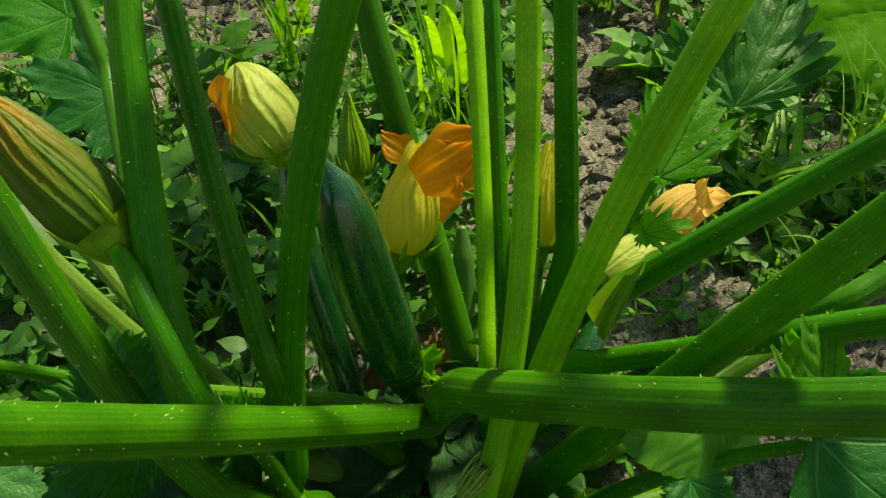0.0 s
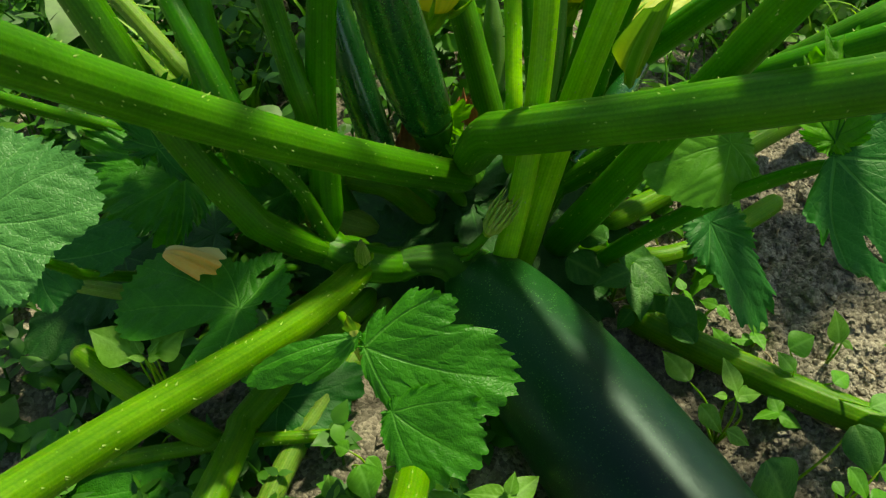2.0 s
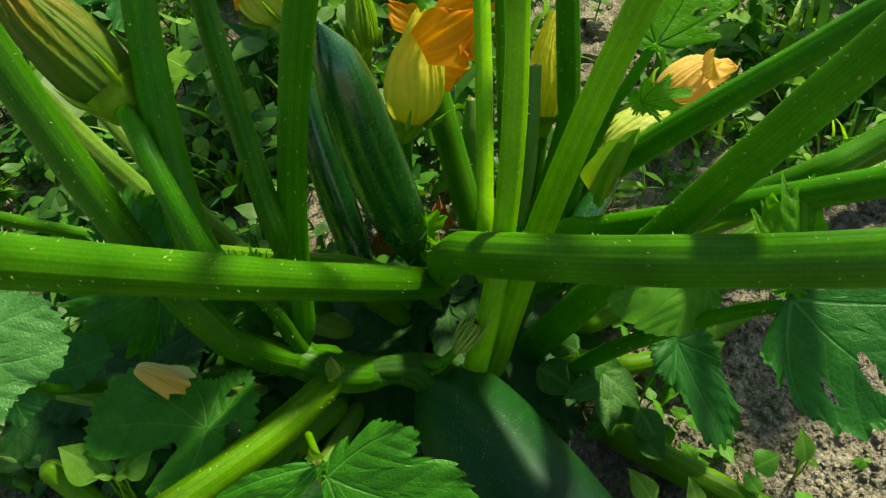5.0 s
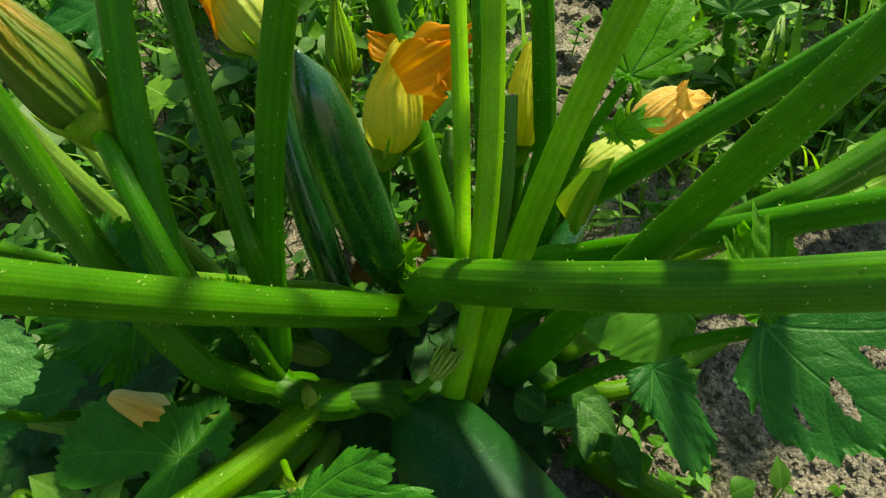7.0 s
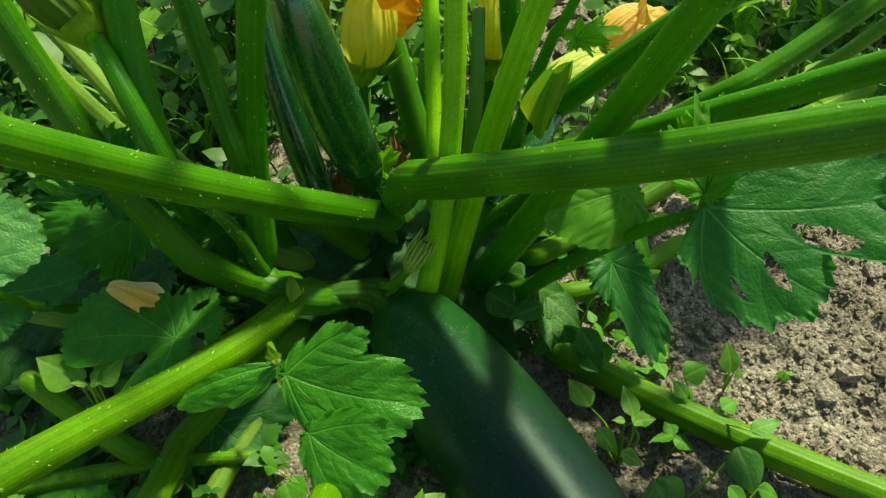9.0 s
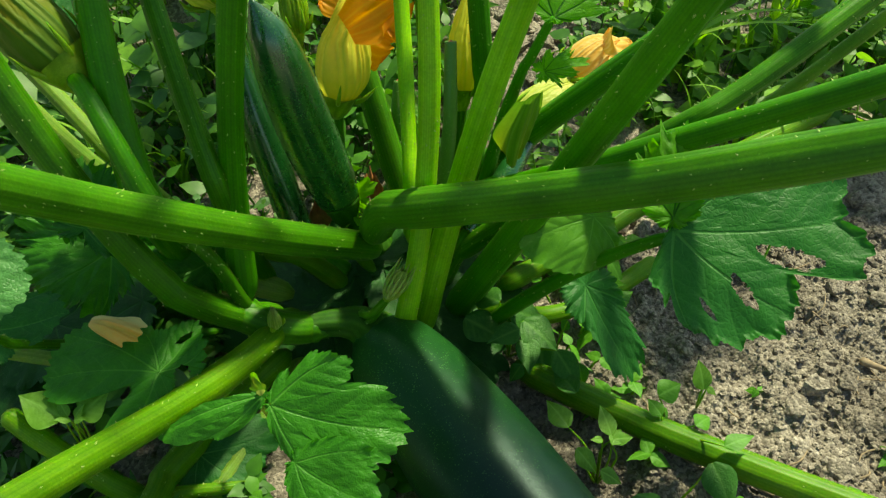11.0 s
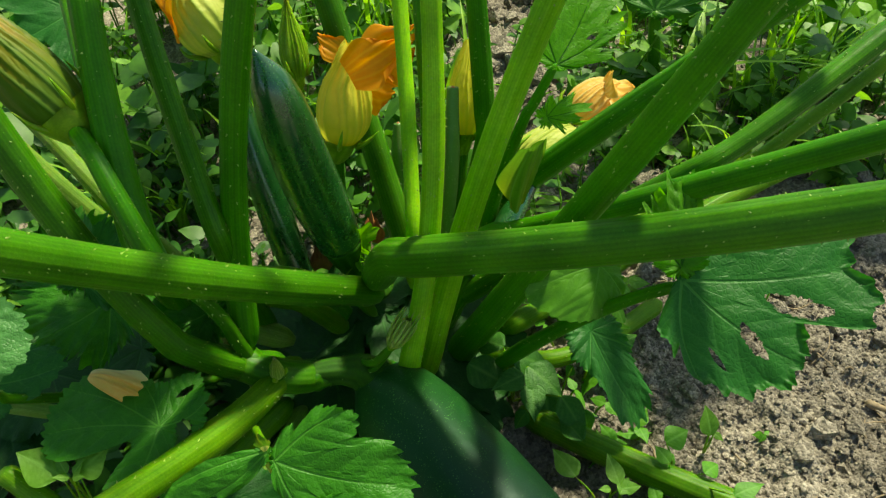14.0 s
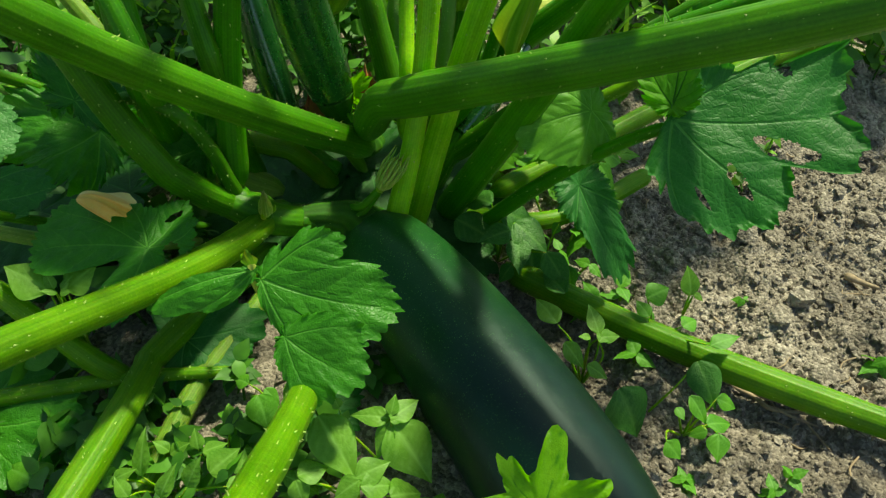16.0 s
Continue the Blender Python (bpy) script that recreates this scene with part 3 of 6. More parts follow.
# low ones in front
stalk(((-0.159, 0.072, 0.180), (-0.130, 0.146, 0.127), (-0.094, 0.205, 0.083), (-0.070, 0.262, 0.072)), (0.0092, 0.0096, 0.010, 0.0108, 0.010), STALK_LIGHT, 0.5, 0, ((-0.06, 0.285, 0.06),), seed=21, label="light green ribbed stalk reaching forward, sunlit")
stalk(((-0.152, 0.085, 0.052), (-0.148, 0.11, 0.046), (-0.145, 0.135, 0.04), (-0.1425, 0.163, 0.034)), (0.0105, 0.0102, 0.0098, 0.010), STALK_LIGHT, 1.0, 0, ((-0.115, 0.21, 0.03), (-0.07, 0.27, 0.03)), seed=22)
stalk(((-0.026, -0.006, 0.187), (-0.026, 0.05, 0.129), (-0.027, 0.107, 0.075), (-0.027, 0.164, 0.034)), (0.0088, 0.0092, 0.010, 0.0105), STALK_LIGHT, 0.2, 0, ((-0.0255, 0.195, 0.019), (-0.022, 0.235, 0.012)), seed=23)
stalk(((-0.128, 0.104, 0.012), (-0.122, 0.124, 0.014), (-0.116, 0.143, 0.016), (-0.108, 0.162, 0.018)), (0.0075, 0.0075, 0.0073), STALK_PALE, 0.5, 0, ((-0.08, 0.22, 0.02), (-0.06, 0.27, 0.02)), seed=24, bristle=0, label="pale withered ribbed stalk on the soil")
stalk(((-0.236, 0.132, 0.031), (-0.191, 0.143, 0.031), (-0.147, 0.152, 0.030), (-0.104, 0.156, 0.026)), (0.0066, 0.006, 0.005, 0.004), STALK_LIGHT, 0.7, 0, ((-0.083, 0.163, 0.018),), seed=25)
stalk(((0.134, 0.250, 0.012), (0.202, 0.204, 0.014), (0.274, 0.165, 0.016), (0.350, 0.127, 0.022)), (0.0112, 0.0112, 0.0108, 0.0104), STALK_LIGHT, 0.12, 0.5, (), seed=26, label="light green ribbed stalk lying along the soil")
stalk(((0.199, 0.240, 0.184), (0.159, 0.266, 0.138), (0.12, 0.286, 0.078), (0.082, 0.299, 0.014)), (0.0038, 0.005, 0.006, 0.007), STALK_DARK, 0, 0, ((0.06, 0.3, 0.0),), seed=27)
stalk(((-0.266, 0.31, 0.168), (-0.25, 0.32, 0.15), (-0.23, 0.33, 0.135), (-0.20, 0.335, 0.11)), (0.0042, 0.0045, 0.005), STALK, 0.6, 0, ((-0.13, 0.33, 0.06),), seed=30, bristle=300)
stalk(((-0.215, 0.340, 0.104), (-0.160, 0.337, 0.098), (-0.110, 0.335, 0.088), (-0.060, 0.333, 0.072)), (0.0070, 0.0076, 0.0080, 0.0085), STALK_LIGHT, 0.3, 0, ((-0.03, 0.345, 0.02),), seed=31, bristle=100, label="pale old ribbed stalk in shade")
stalk(((-0.235, 0.333, 0.126), (-0.175, 0.330, 0.121), (-0.120, 0.330, 0.115), (-0.063, 0.330, 0.109)), (0.0052, 0.0055, 0.0056, 0.0055), STALK_LIGHT, 0.2, 0, ((-0.025, 0.335, 0.085), (-0.005, 0.345, 0.04)), seed=51, bristle=200, label="slim light green stalk running level")
stalk(((0.2405, 0.3657, 0.0215), (0.222, 0.353, 0.021), (0.205, 0.340, 0.020), (0.188, 0.328, 0.020)), (0.0078, 0.0078, 0.0076, 0.0074), STALK_LIGHT, 0, 0, ((0.135, 0.310, 0.018), (0.07, 0.33, 0.010)), name="cut_stalk", seed=32, bristle=200, label="short light green stalk, cut off, lying on the soil")
stalk(((0.440, 0.535, 0.050), (0.342, 0.490, 0.042), (0.260, 0.442, 0.036), (0.185, 0.388, 0.030)), (0.0085, 0.0088, 0.009, 0.0092), STALK_LIGHT, 0, 0, ((0.10, 0.34, 0.02),), seed=48, bristle=200, label="light green ribbed stalk low over the soil")
stalk(((-0.235, 0.176, 0.098), (-0.215, 0.166, 0.082), (-0.195, 0.158, 0.062), (-0.175, 0.153, 0.040)), (0.0072, 0.0075, 0.0078), STALK_LIGHT, 0, 0, ((-0.155, 0.150, 0.020),), seed=49, bristle=300, name="cut_stalk", label="short light green stalk, cut off")
# the crown: short thick main stem with its node
stalk(((-0.150, 0.290, 0.088), (-0.125, 0.272, 0.094), (-0.100, 0.262, 0.088), (-0.073, 0.262, 0.073)), (0.006, 0.0080, 0.0105, 0.0130, 0.0120, 0.0090, 0.010), STALK, 0, 0, ((-0.052, 0.268, 0.062), (-0.02, 0.30, 0.03)), name="main_stem", seed=33, ribs=7, wobble=0.03, bristle=350, label="short thick knotty main stem, green")
stalk(((-0.1544, 0.266, 0.1778), (-0.122, 0.266, 0.184), (-0.103, 0.268, 0.152), (-0.0965, 0.268, 0.110)), (0.0042, 0.0046, 0.005, 0.0062), STALK, 0, 0, ((-0.090, 0.268, 0.082),), seed=45, bristle=900, label="slim arching bristly leaf stalk")
stalk(((0.0, 0.262, 0.078), (0.008, 0.262, 0.088), (0.012, 0.264, 0.10), (0.02, 0.264, 0.112)), (0.0025, 0.0025, 0.003), STALK, 0.3, 0, (), name="flower_stalk", seed=36)



def swelling(at, sizes, turn, seed):
    """The fleshy knot where stalks join the stem."""
    bm = bmesh.new()
    bmesh.ops.create_icosphere(bm, subdivisions=4, radius=1)
    m = np.array(Euler((0, 0, radians(turn))).to_matrix())
    v = np.array([p.co[:] for p in bm.verts])
    f = [[p.index for p in q.verts] for q in bm.faces]
    bm.free()
    a = np.arctan2(v[:, 1], v[:, 2])
    rib = 0.5 + 0.5 * np.cos(9 * a + seed)
    bulge = np.array([noise.noise(Vector(p) * 1.8 + Vector((seed, 0, 0))) for p in v])
    v = v * (1 + 0.16 * bulge + 0.035 * rib)[:, None] * np.array(sizes)
    ob = part("stem_node", mesh_of("stem_node", v @ m.T + np.array(at), f, STALK, {"rib": rib}), plant, "swollen green knot of the stem")
    ob.matrix_parent_inverse = BACK


swelling((-0.074, 0.263, 0.070), (0.021, 0.0130, 0.0125), -8, 1.0)
swelling((-0.050, 0.270, 0.061), (0.017, 0.0115, 0.0105), -12, 2.0)
swelling((-0.094, 0.267, 0.082), (0.015, 0.0125, 0.0120), -20, 3.0)


# ---- leaf blades ----
RIGHT_VEINS = ((0, 1.12, 16), (26, 0.62, 12), (-42, 0.84, 16), (-88, 0.58, 16))
RIGHT_RIM = ((180, 0.03), (-150, 0.08), (-136, 0.13), (-128, 0.24), (-124, 0.33), (-115, 0.37), (-107, 0.40), (-104, 0.49), (-100, 0.39), (-95, 0.53), (-90, 0.61), (-82, 0.63), (-78, 0.72), (-72, 0.72), (-68.6, 0.81), (-62, 0.77), (-56, 0.82), (-53, 0.89), (-48, 0.84), (-40, 0.84), (-34, 0.80), (-30, 0.77), (-26, 0.74), (-23.5, 0.86), (-22, 1.06), (-20, 1.17), (-18, 1.08), (-15, 1.13), (-10, 1.17), (-6, 1.12), (-1.4, 1.02), (8, 1.05), (12.7, 1.13), (18, 1.13), (22.7, 1.16), (24, 0.74), (27, 0.76), (31, 0.70), (33, 0.50), (45, 0.46), (59, 0.38), (71, 0.27), (80, 0.17), (100, 0.06))
blade("leaf", (0.1998, 0.2414, 0.1868), (0.3021, 0.2404, 0.1984), (-0.1, -0.55, 0.83), LEAF_BLUE, plant, "large lobed blue-green leaf with holes and toothed edge", RIGHT_VEINS, 1.0, rim=RIGHT_RIM, fold=0.0, droop=0.06, ruffle=0.016, teeth=52, tooth=0.022, seed=1, rings=76, turns=640, lip=0.05, puff=0.007, holes=((-0.405, 0.36, 0.125, 0.040, -30), (-0.225, 0.66, 0.20, 0.060, -71), (-0.49, 0.14, 0.085, 0.016, -30), (0.29, 0.69, 0.07, 0.035, -40)))
FRONT_VEINS = ((0, 1.0, 24), (43, 0.66, 20), (-44, 0.77, 18))
FRONT_RIM = ((180, 0.04), (120, 0.06), (104, 0.10), (86, 0.23), (74, 0.30), (68, 0.24), (64, 0.45), (60.6, 0.52), (57, 0.51), (51, 0.60), (47, 0.61), (42.7, 0.65), (40, 0.68), (32, 0.64), (26, 0.59), (23.5, 0.68), (18, 0.85), (13.6, 0.89), (10, 0.88), (8, 0.95), (3, 0.98), (-2, 1.01), (-7.4, 0.99), (-11, 0.955), (-16, 0.95), (-19, 0.86), (-23, 0.84), (-28, 0.72), (-32, 0.74), (-36, 0.79), (-41, 0.76), (-45, 0.77), (-52, 0.68), (-56, 0.62), (-59, 0.50), (-62, 0.36), (-67, 0.33), (-72, 0.25), (-80, 0.15), (-95, 0.05))
blade("leaf", (-0.0525, 0.1587, 0.1274), (0.030, 0.1409, 0.1239), (-0.1, -0.62, 0.78), LEAF, plant, "glossy toothed young leaf hanging in front", FRONT_VEINS, 1.0, rim=FRONT_RIM, fold=0.06, droop=0.14, ruffle=0.026, teeth=84, tooth=0.026, seed=2, rings=70, turns=600, puff=0.010)
stalk(((-0.0525, 0.1587, 0.1274), (-0.058, 0.168, 0.122), (-0.066, 0.182, 0.114), (-0.075, 0.20, 0.10)), (0.0020, 0.0022, 0.0026), STALK_LIGHT, 0, 0, (), seed=46, bristle=0)
blade("leaf", (-0.0370, 0.1300, 0.1075), (0.0101, 0.1046, 0.1000), (-0.02, -0.62, 0.80), LEAF, plant, "small toothed leaf half hidden under another", ((0, 1.0, 34), (35, 0.85, 26), (-35, 0.8, 26)), 1.0, floor=0.1, fold=0.12, droop=0.2, ruffle=0.03, teeth=44, tooth=0.05, seed=62)
# next two dark blades are added over sunlit soil, standing in for shade
blade("leaf", (-0.124, 0.181, 0.03), (-0.07, 0.202, 0.03), (0.0, -0.3, 0.95), LEAF_BLUE, plant, "flat dark leaf low over the soil", FIVE, 1.0, fold=0.1, seed=63)
blade("leaf", (-0.028, 0.133, 0.012), (0.002, 0.152, 0.012), (0.0, -0.3, 0.95), LEAF_BLUE, plant, "flat dark leaf low over the soil", FIVE, 1.0, fold=0.1, seed=64)
blade("leaf", (-0.0576, 0.1649, 0.1290), (-0.1180, 0.1385, 0.1260), (0.1, -0.6, 0.8), LEAF, plant, "small folded toothed leaf", ((0, 1.0, 15), (14, 0.75, 14), (30, 0.5, 14)), 1.0, rim=((180, 0.05), (90, 0.06), (50, 0.15), (42, 0.27), (33, 0.42), (24, 0.58), (19, 0.60), (14, 0.71), (10, 0.88), (5, 0.97), (1, 1.02), (-2.4, 0.97), (-4, 0.86), (-8, 0.72), (-14.7, 0.54), (-17.7, 0.35), (-30, 0.12), (-79, 0.05)), fold=-0.2, droop=0.16, ruffle=0.012, teeth=110, tooth=0.016, seed=3, rings=50, turns=600, puff=0.012)
LEFT_RIM = ((-180, 0.36), (-170, 0.40), (-165, 0.36), (-160, 0.43), (-152, 0.41), (-147, 0.49), (-138, 0.47), (-129, 0.52), (-120, 0.58), (-112, 0.56), (-103, 0.52), (-99, 0.46), (-88, 0.42), (-78, 0.42), (-70, 0.52), (-63, 0.62), (-53, 0.72), (-44, 0.79), (-39, 0.90), (-30, 0.98), (-24, 1.0), (-18.7, 0.96), (-14, 1.03), (-8, 1.0), (0, 1.01), (9.6, 0.98), (16, 0.89), (20, 0.72), (21, 0.48), (22, 0.27), (36, 0.27), (43, 0.38), (47, 0.50), (52, 0.65), (61, 0.73), (76, 0.76), (87, 0.57), (104, 0.34), (130, 0.22), (160, 0.18), (170, 0.30))
blade("leaf", (-0.1324, 0.1934, 0.1147), (-0.2068, 0.1898, 0.1178), (0.05, -0.2, 0.98), LEAF, plant, "dark green lobed leaf with small holes", ((0, 1.0, 20), (-26, 0.95, 20), (-60, 0.6, 16), (-115, 0.55, 20), (-148, 0.46, 18), (65, 0.7, 18)), 1.0, rim=LEFT_RIM, fold=0.0, droop=0.08, ruffle=0.018, teeth=70, tooth=0.026, seed=4, rings=66, turns=600, puff=0.012, holes=((0.02, -0.20, 0.085, 0.065, 0), (-0.327, -0.181, 0.09, 0.03, 50)))
SUNLIT_RIM = ((82, 0.66), (65, 0.82), (57, 0.80), (51, 0.82), (46, 0.86), (42, 0.82), (40, 0.92), (38, 0.82), (36, 0.89), (31, 0.90), (25, 0.97), (20, 0.96), (13, 1.01), (7, 0.98), (0, 1.01), (-2, 0.96), (-5, 0.98), (-10, 0.92), (-20, 0.75), (-27, 0.69), (-36, 0.68), (-48, 0.71), (-64, 0.73), (-70, 0.70), (-83, 0.65), (-103, 0.51), (-132, 0.40), (170, 0.29), (115, 0.43))
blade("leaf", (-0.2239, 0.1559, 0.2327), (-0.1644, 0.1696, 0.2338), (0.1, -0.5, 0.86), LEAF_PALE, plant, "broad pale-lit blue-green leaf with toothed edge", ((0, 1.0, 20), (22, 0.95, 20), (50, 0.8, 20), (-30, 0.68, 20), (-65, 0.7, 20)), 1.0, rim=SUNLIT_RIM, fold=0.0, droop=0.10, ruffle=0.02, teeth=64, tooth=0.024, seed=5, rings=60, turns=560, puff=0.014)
stalk(((-0.2239, 0.1559, 0.2327), (-0.232, 0.170, 0.205), (-0.236, 0.190, 0.165), (-0.228, 0.215, 0.120)), (0.0030, 0.0034, 0.0040), STALK, 0, 0, ((-0.19, 0.26, 0.06), (-0.13, 0.30, 0.02)), seed=52, bristle=200)
blade("leaf", (-0.2595, 0.2196, 0.1265), (-0.2013, 0.2365, 0.1296), (0.1, -0.5, 0.86), LEAF_BLUE, plant, "shaded blue-green leaf with toothed edge", ((0, 1.0, 20), (18, 0.85, 20), (-22, 0.7, 20), (-80, 0.5, 20)), 1.0, rim=((154, 0.29), (81, 0.29), (39, 0.50), (26, 0.72), (20, 0.80), (16, 0.93), (9, 0.95), (4, 0.97), (0, 1.0), (-4, 0.93), (-10, 0.85), (-14, 0.81), (-19, 0.73), (-24, 0.70), (-28, 0.63), (-33, 0.44), (-42, 0.49), (-57, 0.48), (-71, 0.47), (-84, 0.54), (-93, 0.53), (-106, 0.42), (-139, 0.34)), fold=0.0, droop=0.12, ruffle=0.02, teeth=60, tooth=0.028, seed=6, rings=54, turns=500, puff=0.014)
stalk(((-0.300, 0.245, 0.083), (-0.257, 0.2375, 0.0794), (-0.225, 0.233, 0.074), (-0.190, 0.240, 0.060)), (0.0052, 0.0052, 0.0050), STALK_PALE, 0.3, 0, ((-0.13, 0.275, 0.03),), seed=53, bristle=0, label="pale old stalk under the leaves")
blade("leaf", (0.160, 0.281, 0.090), (0.200, 0.231, 0.045), (0.35, -0.62, 0.70), LEAF_BLUE, plant, "small hanging blue-green leaf with crinkled lobes", ((0, 1.0, 16), (28, 0.8, 14), (-30, 0.8, 14)), 1.0, rim=((180, 0.2), (150, 0.22), (110, 0.26), (70, 0.3), (48, 0.32), (36, 0.42), (28, 0.46), (22, 0.60), (16, 0.80), (8, 0.94), (0, 1.02), (-8, 0.98), (-14, 0.90), (-20, 0.74), (-26, 0.54), (-34, 0.42), (-46, 0.38), (-60, 0.34), (-80, 0.34), (-120, 0.26), (-150, 0.2)), fold=0.12, droop=0.12, ruffle=0.035, teeth=56, tooth=0.05, seed=7, rings=50, turns=420, puff=0.012)
blade("leaf", (0.158, 0.282, 0.160), (0.112, 0.258, 0.160), (0.1, -0.62, 0.78), WEED_NEAR, plant, "pale puckered leaf underside", FIVE, 1.0, rim=((180, 0.25), (150, 0.32), (120, 0.45), (95, 0.58), (60, 0.72), (30, 0.88), (8, 0.98), (0, 1.0), (-12, 0.92), (-40, 0.75), (-70, 0.6), (-100, 0.5), (-140, 0.35)), fold=0.1, droop=0.3, ruffle=0.03, teeth=40, tooth=0.02, seed=8, puff=0.012)
blade("leaf", (0.1346, 0.387, 0.2506), (0.164, 0.4275, 0.297), (0.1, -0.8, 0.6), LEAF_FERN, plant, "translucent yellow-green deeply toothed leaf", ((0, 1.0, 22), (35, 0.85, 18), (-30, 0.85, 20), (-60, 0.55, 16), (62, 0.5, 16)), 1.0, rim=((180, 0.04), (112, 0.14), (80, 0.34), (64, 0.5), (58, 0.44), (52, 0.62), (44, 0.58), (33, 0.82), (25, 0.74), (14, 0.92), (8, 0.86), (2, 0.98), (-7, 0.90), (-13, 0.96), (-22, 0.80), (-32, 0.87), (-39, 0.74), (-44, 0.46), (-52, 0.5), (-58, 0.62), (-64, 0.32), (-85, 0.1)), fold=0.08, droop=0.1, ruffle=0.03, teeth=44, tooth=0.09, seed=9, holes=((-0.22, 0.42, 0.07, 0.03, -60), (-0.30, 0.62, 0.03, 0.02, -60)))
blade("leaf", (0.1304, 0.3824, 0.2105), (0.170, 0.3897, 0.218), (0.0, -0.5, 0.85), LEAF_FERN, plant, "small feathery toothed leaf", ((0, 1.0, 12), (25, 0.8, 10), (-25, 0.75, 10), (60, 0.5, 12), (-60, 0.5, 12)), 0.85, fold=0.2, ruffle=0.05, teeth=24, tooth=0.16, seed=10)
stalk(((0.134, 0.386, 0.252), (0.127, 0.387, 0.236), (0.122, 0.386, 0.221), (0.115, 0.385, 0.21)), (0.0032, 0.0042, 0.0052, 0.006), STALK_DARK, 0, 0, ((0.10, 0.39, 0.15), (0.08, 0.38, 0.06)), seed=37, bristle=500)
blade("leaf", (0.1985, 0.2450, 0.195), (0.199, 0.2808, 0.2400), (0.0, -0.78, 0.62), LEAF_FERN, plant, "small crinkled leaf lobe standing up behind a stalk", ((0, 0.95, 18), (28, 0.75, 16), (-12, 0.8, 16)), 1.0, rim=((180, 0.1), (100, 0.2), (60, 0.45), (44, 0.62), (36, 0.58), (30, 0.79), (24, 0.70), (19, 0.86), (12, 0.82), (7, 1.02), (0, 0.88), (-8, 1.02), (-12, 0.82), (-17, 0.80), (-25, 0.62), (-40, 0.42), (-60, 0.35), (-100, 0.2)), fold=0.08, droop=0.12, ruffle=0.05, teeth=46, tooth=0.07, seed=11, rings=40, turns=360, puff=0.03)
blade("leaf", (0.283, 0.678, 0.125), (0.338, 0.758, 0.215), (0.0, -0.72, 0.68), WEED_DARK, plant, "green lobed leaf with ragged toothed edge", ((0, 1.0, 17), (30, 0.8, 14), (-26, 0.85, 14), (65, 0.65, 16), (-45, 0.7, 16)), 1.05, rim=((180, 0.06), (110, 0.15), (95, 0.35), (80, 0.66), (72, 0.6), (63, 0.76), (54, 0.68), (44, 0.72), (34, 0.64), (26, 0.76), (14, 0.9), (1, 0.97), (-10, 0.93), (-17, 1.0), (-21, 0.84), (-25, 0.88), (-31, 0.88), (-36, 0.66), (-41, 0.76), (-45, 0.73), (-48, 0.52), (-53, 0.5), (-58, 0.3), (-67, 0.4), (-80, 0.2), (-120, 0.08)), fold=0.06, ruffle=0.10, teeth=48, tooth=0.08, rings=60, turns=520, puff=0.02, seed=12, holes=((0.15, 0.47, 0.06, 0.035, 40), (-0.2, 0.43, 0.10, 0.03, -50)))
stalk(((0.283, 0.678, 0.125), (0.286, 0.677, 0.10), (0.29, 0.676, 0.07), (0.297, 0.674, 0.02)), (0.006, 0.007, 0.008), STALK, 0, 0, (), seed=38, bristle=200)
blade("leaf", (0.62, 0.93, 0.10), (0.440, 0.86, 0.13), (0.0, -0.75, 0.65), LEAF_YOUNG, plant, "broad sunlit yellow-green leaf", FIVE, 1.1, fold=0.1, ruffle=0.03, seed=13)
blade("leaf", (-0.30, 0.64, 0.165), (-0.405, 0.655, 0.20), (0.1, -0.6, 0.8), LEAF_BLUE, plant, "blue-green lobed leaf lit by the sky", DEEP, 0.8, fold=0.15, ruffle=0.05, seed=14)
blade("leaf", (-0.40, 0.80, 0.17), (-0.52, 0.82, 0.22), (0.1, -0.6, 0.8), LEAF, plant, "blue-green lobed leaf lit by the sky", DEEP, 0.9, fold=0.15, ruffle=0.05, seed=15)
CRIMPED = ((180, 0.15), (140, 0.45), (112, 0.55), (96, 0.72), (80, 0.6), (62, 0.85), (46, 0.72), (30, 0.95), (14, 0.84), (0, 1.0), (-14, 0.86), (-32, 0.94), (-48, 0.7), (-66, 0.8), (-82, 0.58), (-98, 0.7), (-118, 0.5), (-145, 0.4))
blade("leaf", (-0.205, 0.300, 0.165), (-0.165, 0.312, 0.170), (0.0, -0.6, 0.8), LEAF, plant, "crinkled dark leaf folded in shade", DEEP, 1.0, rim=CRIMPED, fold=0.30, ruffle=0.10, teeth=58, tooth=0.10, puff=0.02, seed=16)
blade("leaf", (-0.19, 0.30, 0.120), (-0.255, 0.31, 0.135), (0.0, -0.5, 0.85), LEAF, plant, "crinkled dark leaf folded in shade", DEEP, 1.1, rim=CRIMPED, fold=0.30, ruffle=0.10, teeth=58, tooth=0.10, puff=0.02, seed=17)
blade("leaf", (-0.125, 0.29, 0.110), (-0.165, 0.295, 0.135), (0.0, -0.6, 0.8), LEAF, plant, "crinkled dark leaf folded in shade", DEEP, 1.0, rim=CRIMPED, fold=0.30, ruffle=0.10, teeth=58, tooth=0.10, puff=0.02, seed=18)
blade("leaf", (-0.116, 0.296, 0.110), (-0.146, 0.298, 0.146), (0.1, -0.75, 0.6), LEAF, plant, "feathery folded young leaf in shade", DEEP, 1.0, rim=CRIMPED, fold=0.5, ruffle=0.12, teeth=40, tooth=0.16, puff=0.03, seed=47)
